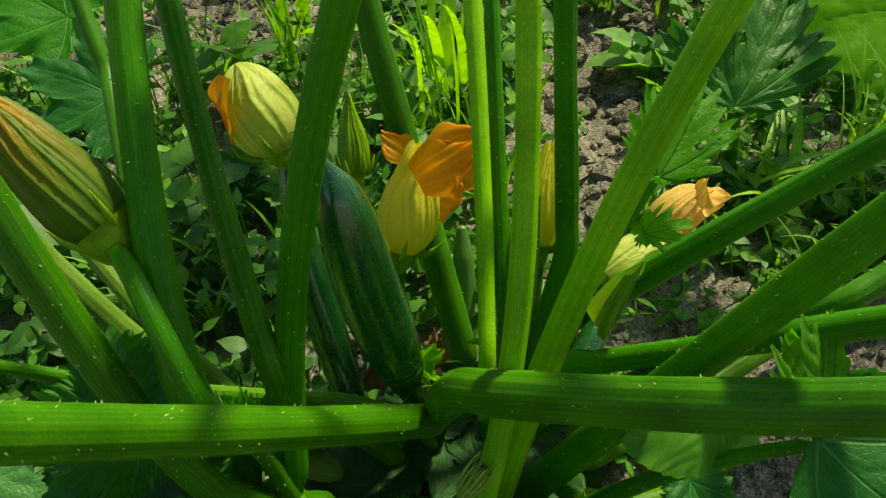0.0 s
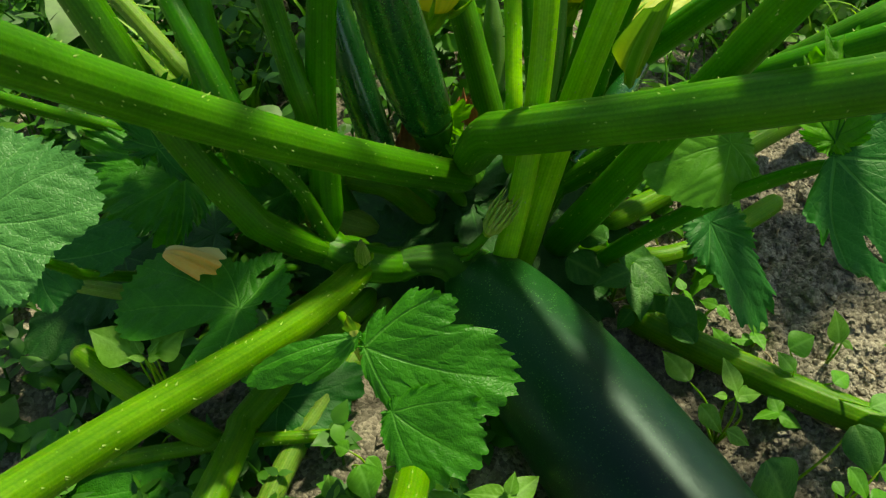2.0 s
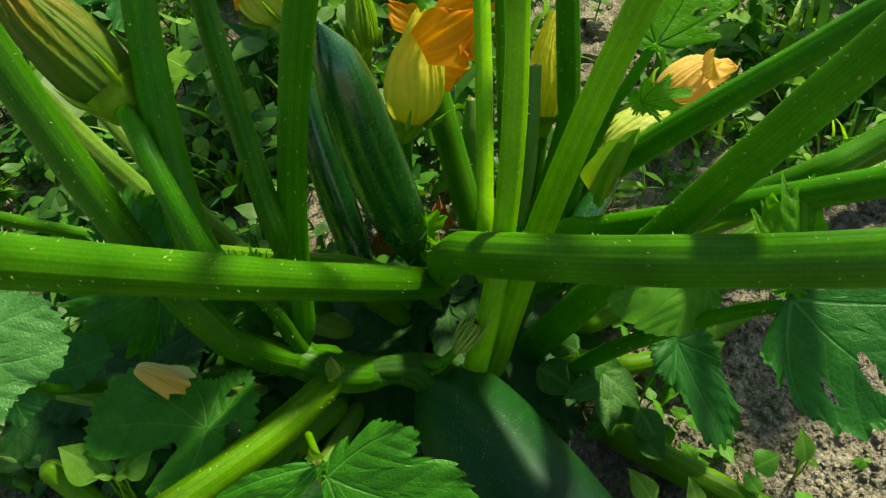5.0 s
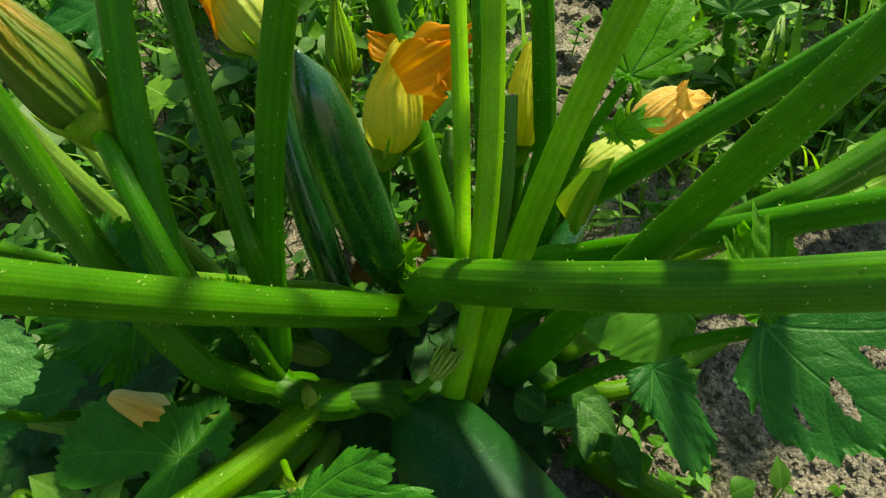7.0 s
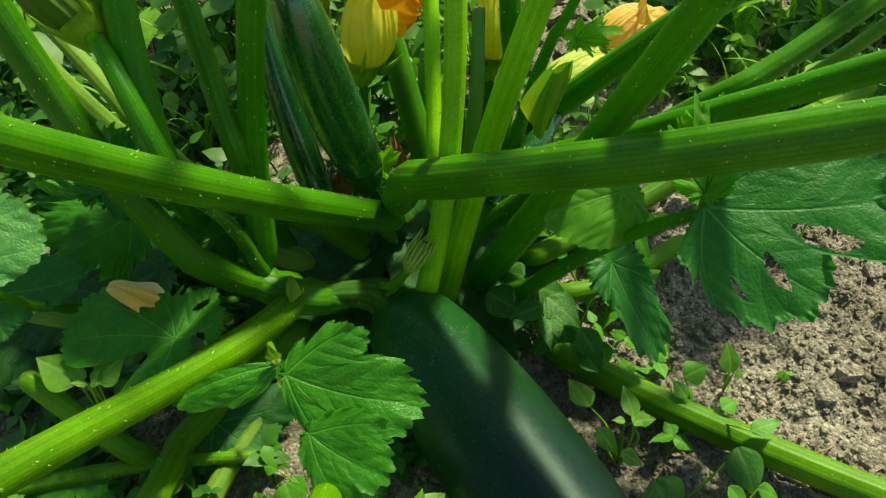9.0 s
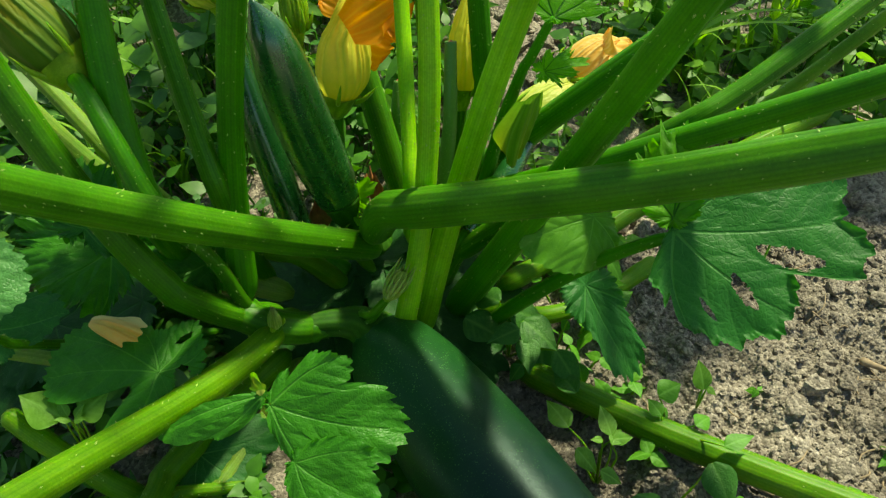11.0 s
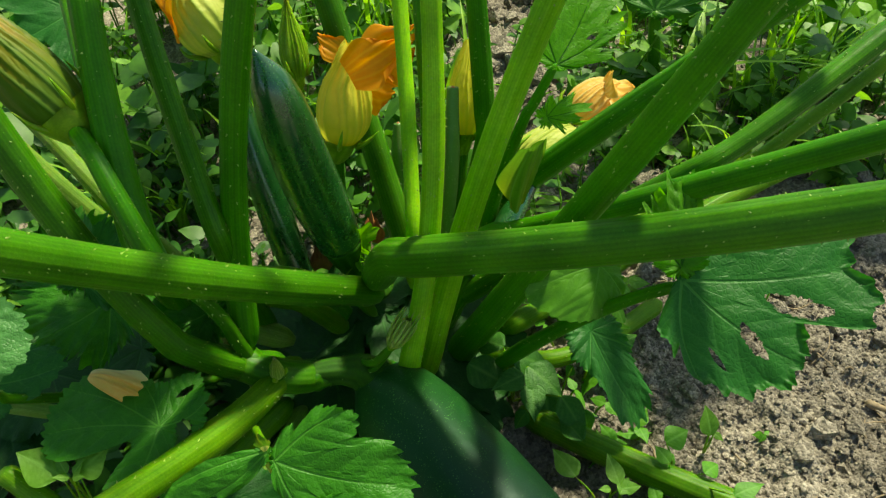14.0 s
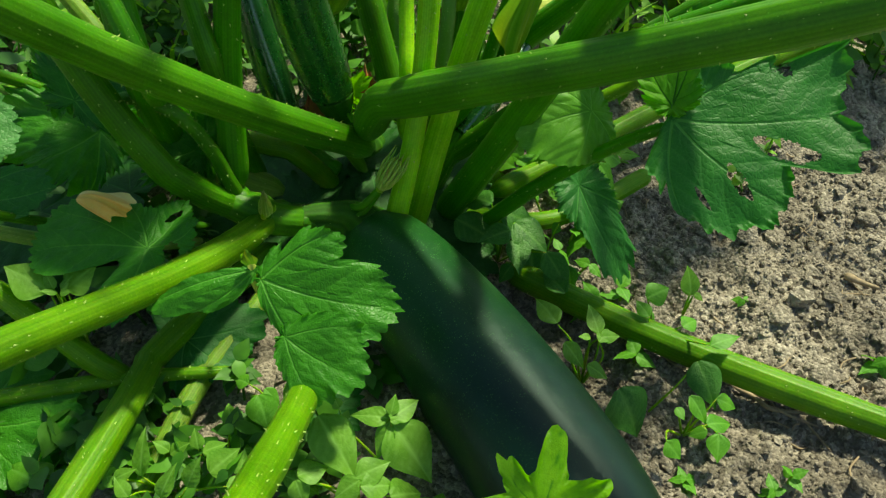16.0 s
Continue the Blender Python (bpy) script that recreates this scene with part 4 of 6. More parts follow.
blade("leaf", (0.100, -0.005, 0.172), (0.108, 0.022, 0.198), (0.0, -0.6, 0.8), LEAF_YOUNG, plant, "small bright yellow-green leaf tip", ((0, 1.0, 18), (50, 0.8, 18), (-50, 0.85, 18), (100, 0.9, 20), (-100, 0.9, 20)), 1.0, fold=0.3, ruffle=0.08, teeth=14, tooth=0.08, seed=19, rings=14, turns=120)
stalk(((0.100, -0.005, 0.172), (0.104, -0.02, 0.15), (0.11, -0.03, 0.10), (0.12, -0.035, 0.0)), (0.002, 0.0025, 0.003), STALK_LIGHT, 0, 0, (), seed=39, bristle=0)
blade("leaf", (-0.25, 0.115, 0.02), (-0.185, 0.125, 0.032), (0.0, -0.35, 0.93), LEAF, plant, "flat dark leaf low over the soil", FIVE, 1.0, fold=0.1, seed=20)
blade("leaf", (-0.02, 0.366, 0.105), (0.0, 0.36, 0.125), (0.0, -0.8, 0.5), LEAF_YOUNG, plant, "tiny feathery leaf at the crown", DEEP, 1.0, fold=0.3, ruffle=0.1, teeth=20, tooth=0.2, seed=21, rings=14, turns=120)

blade("leaf", (-0.1827, 0.2691, 0.1738), (-0.1584, 0.2961, 0.1981), (0.1, -0.7, 0.6), LEAF_BLUE, plant, "small crinkled leaf standing behind a stalk", DEEP, 1.0, rim=((180, 0.1), (120, 0.5), (100, 0.35), (70, 0.85), (50, 0.6), (25, 0.95), (0, 1.0), (-20, 0.75), (-45, 0.95), (-70, 0.6), (-95, 0.75), (-130, 0.3)), fold=0.2, ruffle=0.08, teeth=40, tooth=0.12, seed=81)
# dark blades added low round the crown, in place of its deep shade
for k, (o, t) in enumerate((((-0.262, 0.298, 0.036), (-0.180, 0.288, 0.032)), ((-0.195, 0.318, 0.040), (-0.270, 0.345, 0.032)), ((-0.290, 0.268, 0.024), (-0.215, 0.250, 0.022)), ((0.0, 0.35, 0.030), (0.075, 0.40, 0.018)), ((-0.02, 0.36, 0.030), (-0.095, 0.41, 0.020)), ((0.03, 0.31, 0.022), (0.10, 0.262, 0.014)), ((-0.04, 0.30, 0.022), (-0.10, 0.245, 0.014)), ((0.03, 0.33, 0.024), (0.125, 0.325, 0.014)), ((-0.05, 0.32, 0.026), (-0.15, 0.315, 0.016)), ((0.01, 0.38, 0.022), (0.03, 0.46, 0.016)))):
    blade("leaf", o, t, (0.05, -0.1, 1), LEAF_SHADE, plant, "dark leaf added low under the crown for its shade", FIVE, 1.0, fold=0.08, droop=0.15, ruffle=0.04, teeth=36, seed=70 + k, rings=20, turns=160)
# unseen broad blades added overhead to shade the stalks, weeds and soil below
for o, t, u, s in (((-0.030, 0.430, 0.46), (-0.090, 0.350, 0.465), (0.1, 0.1, 1), 50), ((-0.12, 0.85, 0.42), (-0.02, 0.90, 0.44), (0.1, 0.1, 1), 55), ((-0.03, 0.72, 0.45), (-0.11, 0.66, 0.46), (0.1, 0.1, 1), 56), ((0.50, 0.80, 0.40), (0.60, 0.86, 0.42), (0.1, 0.1, 1), 57), ((0.60, 0.68, 0.42), (0.68, 0.76, 0.44), (0.1, 0.1, 1), 58), ((0.40, 0.54, 0.45), (0.48, 0.60, 0.46), (0.1, 0.1, 1), 59), ((0.36, 0.725, 0.45), (0.44, 0.765, 0.46), (0.1, 0.1, 1), 60)):
    blade("leaf", o, t, u, LEAF, plant, "unseen broad lobed green leaf added overhead for shade", FIVE, 1.0, fold=0.15, droop=0.3, ruffle=0.04, teeth=40, seed=s)


# unseen blade added at the end of a forward stalk to block sky light
for o, t, u, k in (((-0.180, 0.045, 0.455), (-0.315, 0.0, 0.47), (-0.05, 0.1, 1), 54),):
    blade("leaf", o, t, u, LEAF, plant, "unseen broad lobed green leaf added on a stalk reaching forward", FIVE, 1.0, fold=0.12, droop=0.25, ruffle=0.04, teeth=40, seed=k)


# ---- fruit ----
def fruit(line, radii, mat, label, seed, fleck=(1, 1), scarred=True):
    base = line[-1]
    e = empty("zucchini", base, label, "zucchini")
    count, sides = 60, 48
    p = smooth_line(line, count)
    s = np.linspace(0, 1, count)
    r = np.interp(s, np.linspace(0, 1, len(radii)), radii)
    for _ in range(3):
        r[1:-1] = (r[:-2] + 2 * r[1:-1] + r[2:]) / 4
    t, n, b = frames_along(p)
    a = np.linspace(0, 2 * np.pi, sides, endpoint=False)
    ridge = np.cos(5 * a + seed)
    prof = 1 + 0.005 * ridge
    v = p[:, None] + (n[:, None] * np.cos(a)[None, :, None] + b[:, None] * np.sin(a)[None, :, None]) * (r[:, None, None] * prof[None, :, None])
    k = np.arange(count - 1)[:, None] * sides
    j = np.arange(sides)[None]
    jn = (j + 1) % sides
    faces = np.stack([k + j, k + jn, k + sides + jn, k + sides + j], -1).reshape(-1, 4).tolist()
    faces += [list(range(sides))[::-1], [(count - 1) * sides + q for q in range(sides)]]
    rib = np.tile((0.5 + 0.5 * np.cos(10 * a + seed)) ** 3, count)
    fl = np.repeat(np.interp(s, np.linspace(0, 1, len(fleck)), fleck), sides)
    me = mesh_of("skin", v.reshape(-1, 3) - np.array(base), faces, mat, {"rib": rib, "fleck": fl})
    part("skin", me, e)
    if not scarred:
        return e
    tip, way = np.array(line[0]) - np.array(base), np.array(line[0]) - np.array(line[1])
    way = way / np.linalg.norm(way)
    scar, _ = tube("blossom_scar", (tip - way * 0.004, tip - way * 0.001, tip + way * 0.0012), (radii[0] * 0.8, radii[0] * 0.6, radii[0] * 0.3), BROWN, ribs=5, sides=15, count=8)
    part("blossom_scar", scar, e, "small dry brown blossom scar")
    return e


def fruit_stalk(e, line, radii, mat, seed):
    """The five-ribbed woody stalk by which a fruit hangs."""
    me, sk = tube("fruit_stalk", np.array(line) - np.array(e.location), radii, mat, ribs=5, depth=0.07, seed=seed)
    ob = part("fruit_stalk", me, e, "ribbed green fruit stalk")
    prickles("bristles", sk, 400, 0.0012, ob, seed)


big = fruit(((-0.012, 0.280, 0.054), (0.012, 0.252, 0.050), (0.058, 0.186, 0.047), (0.098, 0.122, 0.046), (0.130, 0.065, 0.047), (0.160, 0.005, 0.050), (0.178, -0.035, 0.052)), (0.008, 0.034, 0.040, 0.043, 0.0455, 0.047, 0.048, 0.0485, 0.048, 0.045, 0.036, 0.008), FRUIT_BIG, "huge overgrown dark green zucchini lying on the soil", 0.4, (1.0, 0.95, 0.62, 0.30, 0.14, 0.08, 0.06))
tall = fruit(((-0.0640, 0.358, 0.288), (-0.0545, 0.355, 0.255), (-0.0490, 0.359, 0.210), (-0.0425, 0.365, 0.165), (-0.0325, 0.367, 0.120), (-0.0290, 0.367, 0.106)), (0.0008, 0.0130, 0.0172, 0.0192, 0.0202, 0.0210, 0.0215, 0.0212, 0.0200, 0.0178), FRUIT, "glossy dark green zucchini with pale flecks, standing upright", 1.0, (0.5, 0.5, 0.7, 1.0), False)
rear = fruit(((-0.100, 0.4248, 0.243), (-0.098, 0.417, 0.215), (-0.090, 0.400, 0.165), (-0.078, 0.382, 0.11), (-0.066, 0.366, 0.068)), (0.0045, 0.008, 0.0105, 0.0125, 0.0132, 0.0135, 0.013, 0.0115), FRUIT, "dark green zucchini in shade behind another", 2.0, (0.3, 0.3), False)
young = fruit(((0.016, 0.50, 0.122), (0.017, 0.49, 0.10), (0.018, 0.478, 0.07), (0.016, 0.46, 0.035)), (0.004, 0.0085, 0.0095, 0.0095, 0.007), FRUIT_YOUNG, "pale striped young zucchini behind the stalks", 0.0)
slim_fruit = fruit(((0.0635, 0.418, 0.214), (0.063, 0.412, 0.20), (0.0625, 0.402, 0.178), (0.061, 0.392, 0.15), (0.055, 0.38, 0.10)), (0.0045, 0.0052, 0.0056, 0.006, 0.0055), FRUIT_YOUNG, "slim pale green young zucchini between the stalks", 0.0)
small = fruit(((0.125, 0.405, 0.125), (0.11, 0.385, 0.115), (0.095, 0.365, 0.10), (0.075, 0.35, 0.08)), (0.006, 0.010, 0.0105, 0.008), FRUIT, "small dark green zucchini under a flower", 0.7, (0.6, 0.6), False)

fruit_stalk(big, ((-0.062, 0.268, 0.064), (-0.042, 0.271, 0.063), (-0.024, 0.273, 0.062), (-0.010, 0.271, 0.061), (0.006, 0.260, 0.058)), (0.0088, 0.0090, 0.0105, 0.0145, 0.021), STALK_WOODY_SHADED, 34)
fruit_stalk(tall, ((0.0, 0.362, 0.045), (-0.012, 0.368, 0.065), (-0.023, 0.369, 0.086), (-0.0295, 0.367, 0.110)), (0.0145, 0.0135, 0.0150, 0.0185), STALK_WOODY_SHADED, 35)
fruit_stalk(rear, ((-0.067, 0.367, 0.072), (-0.055, 0.36, 0.05), (-0.03, 0.35, 0.03)), (0.0115, 0.009, 0.010), STALK_DARK, 40)
fruit_stalk(young, ((0.016, 0.461, 0.037), (0.015, 0.45, 0.02), (0.012, 0.43, 0.005)), (0.007, 0.006, 0.007), STALK, 41)
fruit_stalk(slim_fruit, ((0.055, 0.381, 0.102), (0.05, 0.37, 0.07), (0.04, 0.36, 0.03)), (0.0055, 0.005, 0.006), STALK, 42)
fruit_stalk(small, ((0.076, 0.351, 0.081), (0.065, 0.345, 0.06), (0.05, 0.345, 0.02)), (0.008, 0.007, 0.008), STALK, 43)


# ---- flowers ----
def closed_flower(base, tip, radius, mat, label, seed=0, twist=0.5, blush=(0, 0), profile=(0.30, 0.72, 0.96, 1.0, 0.92, 0.72, 0.42, 0.16), sepals=5, bend=0.0, lean=1.0, leafy=None, bowl=False):
    """A shut trumpet flower: pleated corolla, green calyx cup and narrow sepals."""
    base, tip = Vector(base), Vector(tip)
    ln = (tip - base).length
    e = empty("zucchini_flower", base, label, "flower")
    q = (tip - base).to_track_quat("Z", "Y").to_matrix()
    rng = np.random.default_rng(seed + 40)
    rows, sides = 48, 160
    s = np.linspace(0.02, 1, rows)
    r = np.interp(s, np.linspace(0, 1, len(profile)), profile)
    for _ in range(3):
        r[1:-1] = (r[:-2] + r[1:-1] + r[2:]) / 3
    a = np.linspace(0, 2 * np.pi, sides, endpoint=False)
    aa = a[None] + twist * s[:, None] ** 1.6
    rough = aa + 0.10 * np.sin(3 * a[None] + 1.7 * seed) + 0.06 * np.sin(7 * a[None] + 3 * s[:, None] + seed) + 0.03 * np.sin(9 * s[:, None] + 4 * a[None])
    off = np.abs((rough * 10 / (2 * np.pi)) % 1 - 0.5)
    crest = np.exp(-(((0.5 - off) / 0.13) ** 2))
    second = np.exp(-((off / 0.10) ** 2))
    pleat = 0.10 * crest + 0.05 * second - 0.05 + 0.09 * np.cos(5 * aa + 0.4) * s[:, None] ** 1.4 + 0.05 * np.sin(3 * aa + seed) * s[:, None] + 0.03 * np.sin(2 * aa + 2 * seed)
    rr = r[:, None] * radius * (1 + pleat * (0.4 + s[:, None])) + 0.0004 * rng.normal(size=(rows, sides)) * s[:, None]
    swirl = a[None] + lean * np.clip(s[:, None] - 0.6, 0, 1)
    x = rr * np.cos(swirl) + bend * ln * (s[:, None] ** 2)
    y = rr * np.sin(swirl)
    z = ln * (1 - (1 - s[:, None]) ** 1.12) + 0.03 * ln * np.cos(5 * aa) * s[:, None] ** 6 * np.minimum(1, r[:, None] * 3)
    verts = np.stack([x, y, z], -1).reshape(-1, 3)
    k = np.arange(rows - 1)[:, None] * sides
    j = np.arange(sides)[None]
    jn = (j + 1) % sides
    faces = np.stack([k + j, k + jn, k + sides + jn, k + sides + j], -1).reshape(-1, 4).tolist()
    ribs = np.clip(0.95 * crest * (1 - 0.35 * s[:, None]) + 0.5 * second * (1 - 0.6 * s[:, None]) + 1.1 * np.clip(0.30 - s[:, None], 0, 1), 0, 1)
    blushed = np.interp(s, np.linspace(0, 1, len(blush)), blush)[:, None] * (0.45 + 0.40 * np.cos(5 * rough + 2.4) + 0.30 * np.sin(23 * rough + 5 * s[:, None]) + 0.2 * np.sin(41 * rough))
    turn = np.array(q)
    corolla = part("corolla", mesh_of("corolla", verts @ turn.T, faces, mat, {"rib": ribs.ravel(), "blush": np.clip(blushed, 0, 1).ravel()}), e)
    cup = np.array([(-0.16, 0.20), (-0.11, 0.34), (-0.05, 0.46), (0.0, 0.50), (0.05, 0.56), (0.10, 0.74)])
    if bowl:
        cup = np.array([(-0.13, 0.24), (-0.11, 0.44), (-0.07, 0.60), (-0.02, 0.70), (0.05, 0.84), (0.13, 0.95)])
    cv, cf = [], []
    for h, w in cup:
        for t in np.linspace(0, 2 * np.pi, 20, endpoint=False):
            cv.append((math.cos(t) * w * radius * (1 + 0.06 * math.cos(5 * t)), math.sin(t) * w * radius * (1 + 0.06 * math.cos(5 * t)), h * ln))
    for i in range(len(cup) - 1):
        for t in range(20):
            cf.append((i * 20 + t, i * 20 + (t + 1) % 20, i * 20 + 20 + (t + 1) % 20, i * 20 + 20 + t))
    cf.append(list(range(20))[::-1])
    cv = np.array(cv) @ turn.T
    part("calyx", mesh_of("calyx", cv, cf, CALYX, {"rib": rng.random(len(cv))}), e, "green calyx cup")
    for m in range(sepals):
        t = 2 * np.pi * m / sepals + 0.3 + seed
        line = [(math.cos(t) * radius * w, math.sin(t) * radius * w, h * ln) for h, w in ((0.03, 0.62), (0.10, 0.90), (0.17, 1.12), (0.26 + 0.10 * rng.random(), 1.10 + 0.3 * rng.random()))]
        if leafy:
            line = [(x * f, y * f, h * ln) for (x, y, _), f, h in zip(line, (0.6, 0.9, 1.0, 0.9), (0.02, 0.3, 0.65, 0.9 + 0.35 * rng.random()))]
        me, _ = tube("sepal", np.array(line) @ turn.T, (0.0022, 0.0018, 0.0005) if leafy is None else (0.0010, 0.0012, 0.0003), leafy or CALYX, ribs=3, sides=8, count=10, seed=m)
        part("sepal", me, e)
    return e


def petal_flap(root, side, out, width, length, mat, parent, seed=0, curl=0.6, ragged=0.10, name="petal", label="", wave=1.0):
    """A loose petal lobe: a wavy sheet with a ragged rim. root in the parent's own space; side and out span it."""
    rng = np.random.default_rng(seed + 60)
    rows, cols = 26, 26
    u, w = np.meshgrid(np.linspace(0, 1, rows), np.linspace(-1, 1, cols), indexing="ij")
    o, sd = Vector(out).normalized(), Vector(side).normalized()
    sd = (sd - o * sd.dot(o)).normalized()
    nn = o.cross(sd)
    rim = 1 + ragged * np.interp(w, np.linspace(-1, 1, 15), rng.normal(size=15))
    broad = (0.55 + 0.75 * np.sin(np.pi * np.clip(u * 0.62 + 0.08, 0, 1))) * (1 - 0.45 * u**4)
    a = u * length * rim * (1 - 0.35 * w**2 * u)
    c = w * width * broad
    lift = curl * length * (0.55 * u**2 - 0.5 * (w**2) * (0.3 + 0.7 * u)) + wave * (0.10 * width * u * np.sin(9 * w + 2 * u + seed) + 0.06 * width * np.sin(17 * w + 5 * u + seed) * u)
    P = np.array(root)[None, None] + a[..., None] * np.array(o) + c[..., None] * np.array(sd) + lift[..., None] * np.array(nn)
    verts = P.reshape(-1, 3)
    faces = [(i * cols + j, i * cols + j + 1, i * cols + cols + j + 1, i * cols + cols + j) for i in range(rows - 1) for j in range(cols - 1)]
    rib = np.clip(1 - np.abs(((w * 3.5) % 1) - 0.5) * 6, 0, 1) * (1 - 0.6 * u)
    blush = (0.5 if mat is PETAL_ORANGE else 0.22) * u * (0.5 + 0.5 * np.sin(6 * w + seed))
    return part(name, mesh_of(name, verts, faces, mat, {"rib": rib.ravel(), "blush": blush.ravel()}), parent, label)


def shell_petal(parent, start, end, width):
    """A fallen petal, arched like a shell and pleated lengthwise, narrow at its root."""
    rows, cols = 30, 36
    u, w = np.meshgrid(np.linspace(0, 1, rows), np.linspace(-1, 1, cols), indexing="ij")
    o, t = np.array(start), np.array(end)
    along = (t - o) / np.linalg.norm(t - o)
    side = np.cross((0.0, -0.25, 1.0), along)
    side /= np.linalg.norm(side)
    up = np.cross(along, side)
    half = width * (0.22 + 0.78 * np.clip(u, 0, 1) ** 0.6)
    rise = 0.009 * np.sin(np.pi * u) * (1 - w**2) + 0.0009 * np.sin(13 * w + 2 * u) * np.sin(np.pi * u) + 0.0020 * u**3 * np.sin(7 * w) + 0.003 * np.clip(w - 0.55, 0, 1) * np.sin(9 * u)
    p = o + (t - o) * (u * (1 - 0.28 * np.clip(-w, 0, 1) ** 2 - 0.08 * np.clip(w, 0, 1) ** 2 + 0.05 * np.sin(11 * w)))[..., None] + side * (half * w)[..., None] + up * rise[..., None]
    faces = [(i * cols + j, i * cols + j + 1, i * cols + cols + j + 1, i * cols + cols + j) for i in range(rows - 1) for j in range(cols - 1)]
    streak = np.clip(np.sin(13 * w + 2 * u) * 0.5 + 0.25 * np.sin(31 * w + u), 0, 1) * (0.55 + 0.45 * u)
    pale = np.clip(0.35 + np.clip(w, 0, 1) * 1.2 - 0.3 * u, 0, 1)
    part("petal", mesh_of("petal", p.reshape(-1, 3), faces, PETAL_PEACH, {"rib": pale.ravel(), "blush": streak.ravel()}), parent)


def add_stalk(flower, line, radii, mat=STALK, seed=0, bristle=300):
    base = np.array(flower.location)
    me, sk = tube("flower_stalk", np.array(line) - base, radii, mat, seed=seed, ribs=6)
    ob = part("flower_stalk", me, flower)
    if bristle:
        prickles("bristles", sk, bristle, 0.0012, ob, seed)


left = closed_flower((-0.1655, 0.305, 0.272), (-0.2206, 0.326, 0.345), 0.0200, PETAL_LIME, "long shut yellow-green flower with orange veins", 1, 0.3, (0.0, 0.02, 0.25, 0.65, 1.0), (0.55, 0.90, 1.0, 0.97, 0.89, 0.77, 0.62, 0.44, 0.14), bowl=True)
add_stalk(left, ((-0.1655, 0.306, 0.27), (-0.1637, 0.2985, 0.273), (-0.1502, 0.279, 0.2734), (-0.1378, 0.2605, 0.2663), (-0.1294, 0.2499, 0.2529), (-0.1223, 0.2415, 0.2362), (-0.1157, 0.2383, 0.2134), (-0.128, 0.268, 0.180), (-0.141, 0.298, 0.140), (-0.140, 0.315, 0.10), (-0.125, 0.32, 0.05)), (0.0056, 0.0054, 0.0060, 0.0070, 0.0078, 0.0078, 0.0066, 0.0058, 0.0056, 0.006), STALK_DARK, 1, 700)
mid = closed_flower((-0.0297, 0.4334, 0.1490), (-0.0105, 0.4560, 0.2290), 0.0225, PETAL_GREEN, "shut yellow flower with a ruffled orange petal folded out", 2, 0.7, (0.0, 0.12, 0.40, 0.65), (0.36, 0.76, 0.98, 1.0, 0.92, 0.76, 0.58, 0.46, 0.20), lean=2.0, bend=0.06)
petal_flap((0.024, 0.034, 0.048), (-0.35, 0.5, 0.6), (0.039, 0.019, 0.022), 0.022, 0.050, PETAL_ORANGE, mid, 1, 0.25, label="ruffled bright orange petal")
petal_flap((0.024, 0.026, 0.040), (-0.2, 0.5, 0.6), (0.9, -0.1, -0.1), 0.018, 0.026, PETAL_ORANGE, mid, 2, 0.5, label="ruffled bright orange petal")
petal_flap((0.014, 0.004, 0.066), (0.25, -0.35, -0.9), (0.80, 0.10, 0.40), 0.017, 0.046, PETAL_ORANGE, mid, 7, 0.35, label="ruffled bright orange petal")
petal_flap((0.008, 0.044, 0.056), (0.5, 0.4, 0.5), (-0.017, 0.010, 0.011), 0.010, 0.026, PETAL_ORANGE, mid, 3, 0.3, label="small orange petal tip")
add_stalk(mid, ((-0.0297, 0.4334, 0.146), (-0.031, 0.425, 0.12), (-0.03, 0.40, 0.07), (-0.02, 0.37, 0.03)), (0.0042, 0.0038, 0.0042), STALK, 2)
pale = closed_flower((-0.1005, 0.424, 0.246), (-0.1275, 0.447, 0.298), 0.0225, PETAL_PALE, "plump shut pale yellow flower with orange fold", 3, 0.5, (0.0, 0.0, 0.0, 0.05), (0.45, 0.90, 1.06, 1.10, 1.05, 0.95, 0.78, 0.5, 0.04), lean=1.2)
petal_flap((-0.026, 0.004, 0.052), (0.1, 0.7, 0.4), (-0.35, -0.45, -0.65), 0.015, 0.034, PETAL_ORANGE, pale, 4, 0.9, label="wilted orange petal fold")
right = closed_flower((0.158, 0.463, 0.150), (0.2055, 0.480, 0.171), 0.0165, PETAL_PEACH, "shut peach-orange flower with crumpled top", 4, 0.8, (0.0, 0.1, 0.3, 0.4), (0.35, 0.75, 0.98, 1.05, 1.0, 0.9, 0.7, 0.4, 0.05))
petal_flap((0.040, 0.010, 0.022), (0.1, 0.9, 0.2), (0.55, -0.25, -0.15), 0.014, 0.016, PETAL_PEACH, right, 5, 0.9, label="crumpled peach petal rim")
petal_flap((0.030, 0.004, 0.024), (0.1, 0.9, 0.2), (0.5, 0.05, 0.45), 0.013, 0.016, PETAL_PEACH, right, 6, 0.9, label="crumpled peach petal rim")
add_stalk(right, ((0.158, 0.463, 0.148), (0.145, 0.45, 0.135), (0.12, 0.42, 0.10), (0.08, 0.39, 0.04)), (0.0035, 0.0036, 0.004), STALK, 3)
low = closed_flower((0.1112, 0.4188, 0.1345), (0.166, 0.4560, 0.1455), 0.0165, PETAL_PALE, "shut pale yellow striped flower under a stalk", 5, 0.3, (0, 0, 0.05), (0.35, 0.75, 0.98, 1.0, 0.95, 0.85, 0.65, 0.35))
add_stalk(low, ((0.1112, 0.4188, 0.134), (0.10, 0.405, 0.125), (0.09, 0.39, 0.09), (0.07, 0.37, 0.04)), (0.0045, 0.0045, 0.005), STALK, 4)
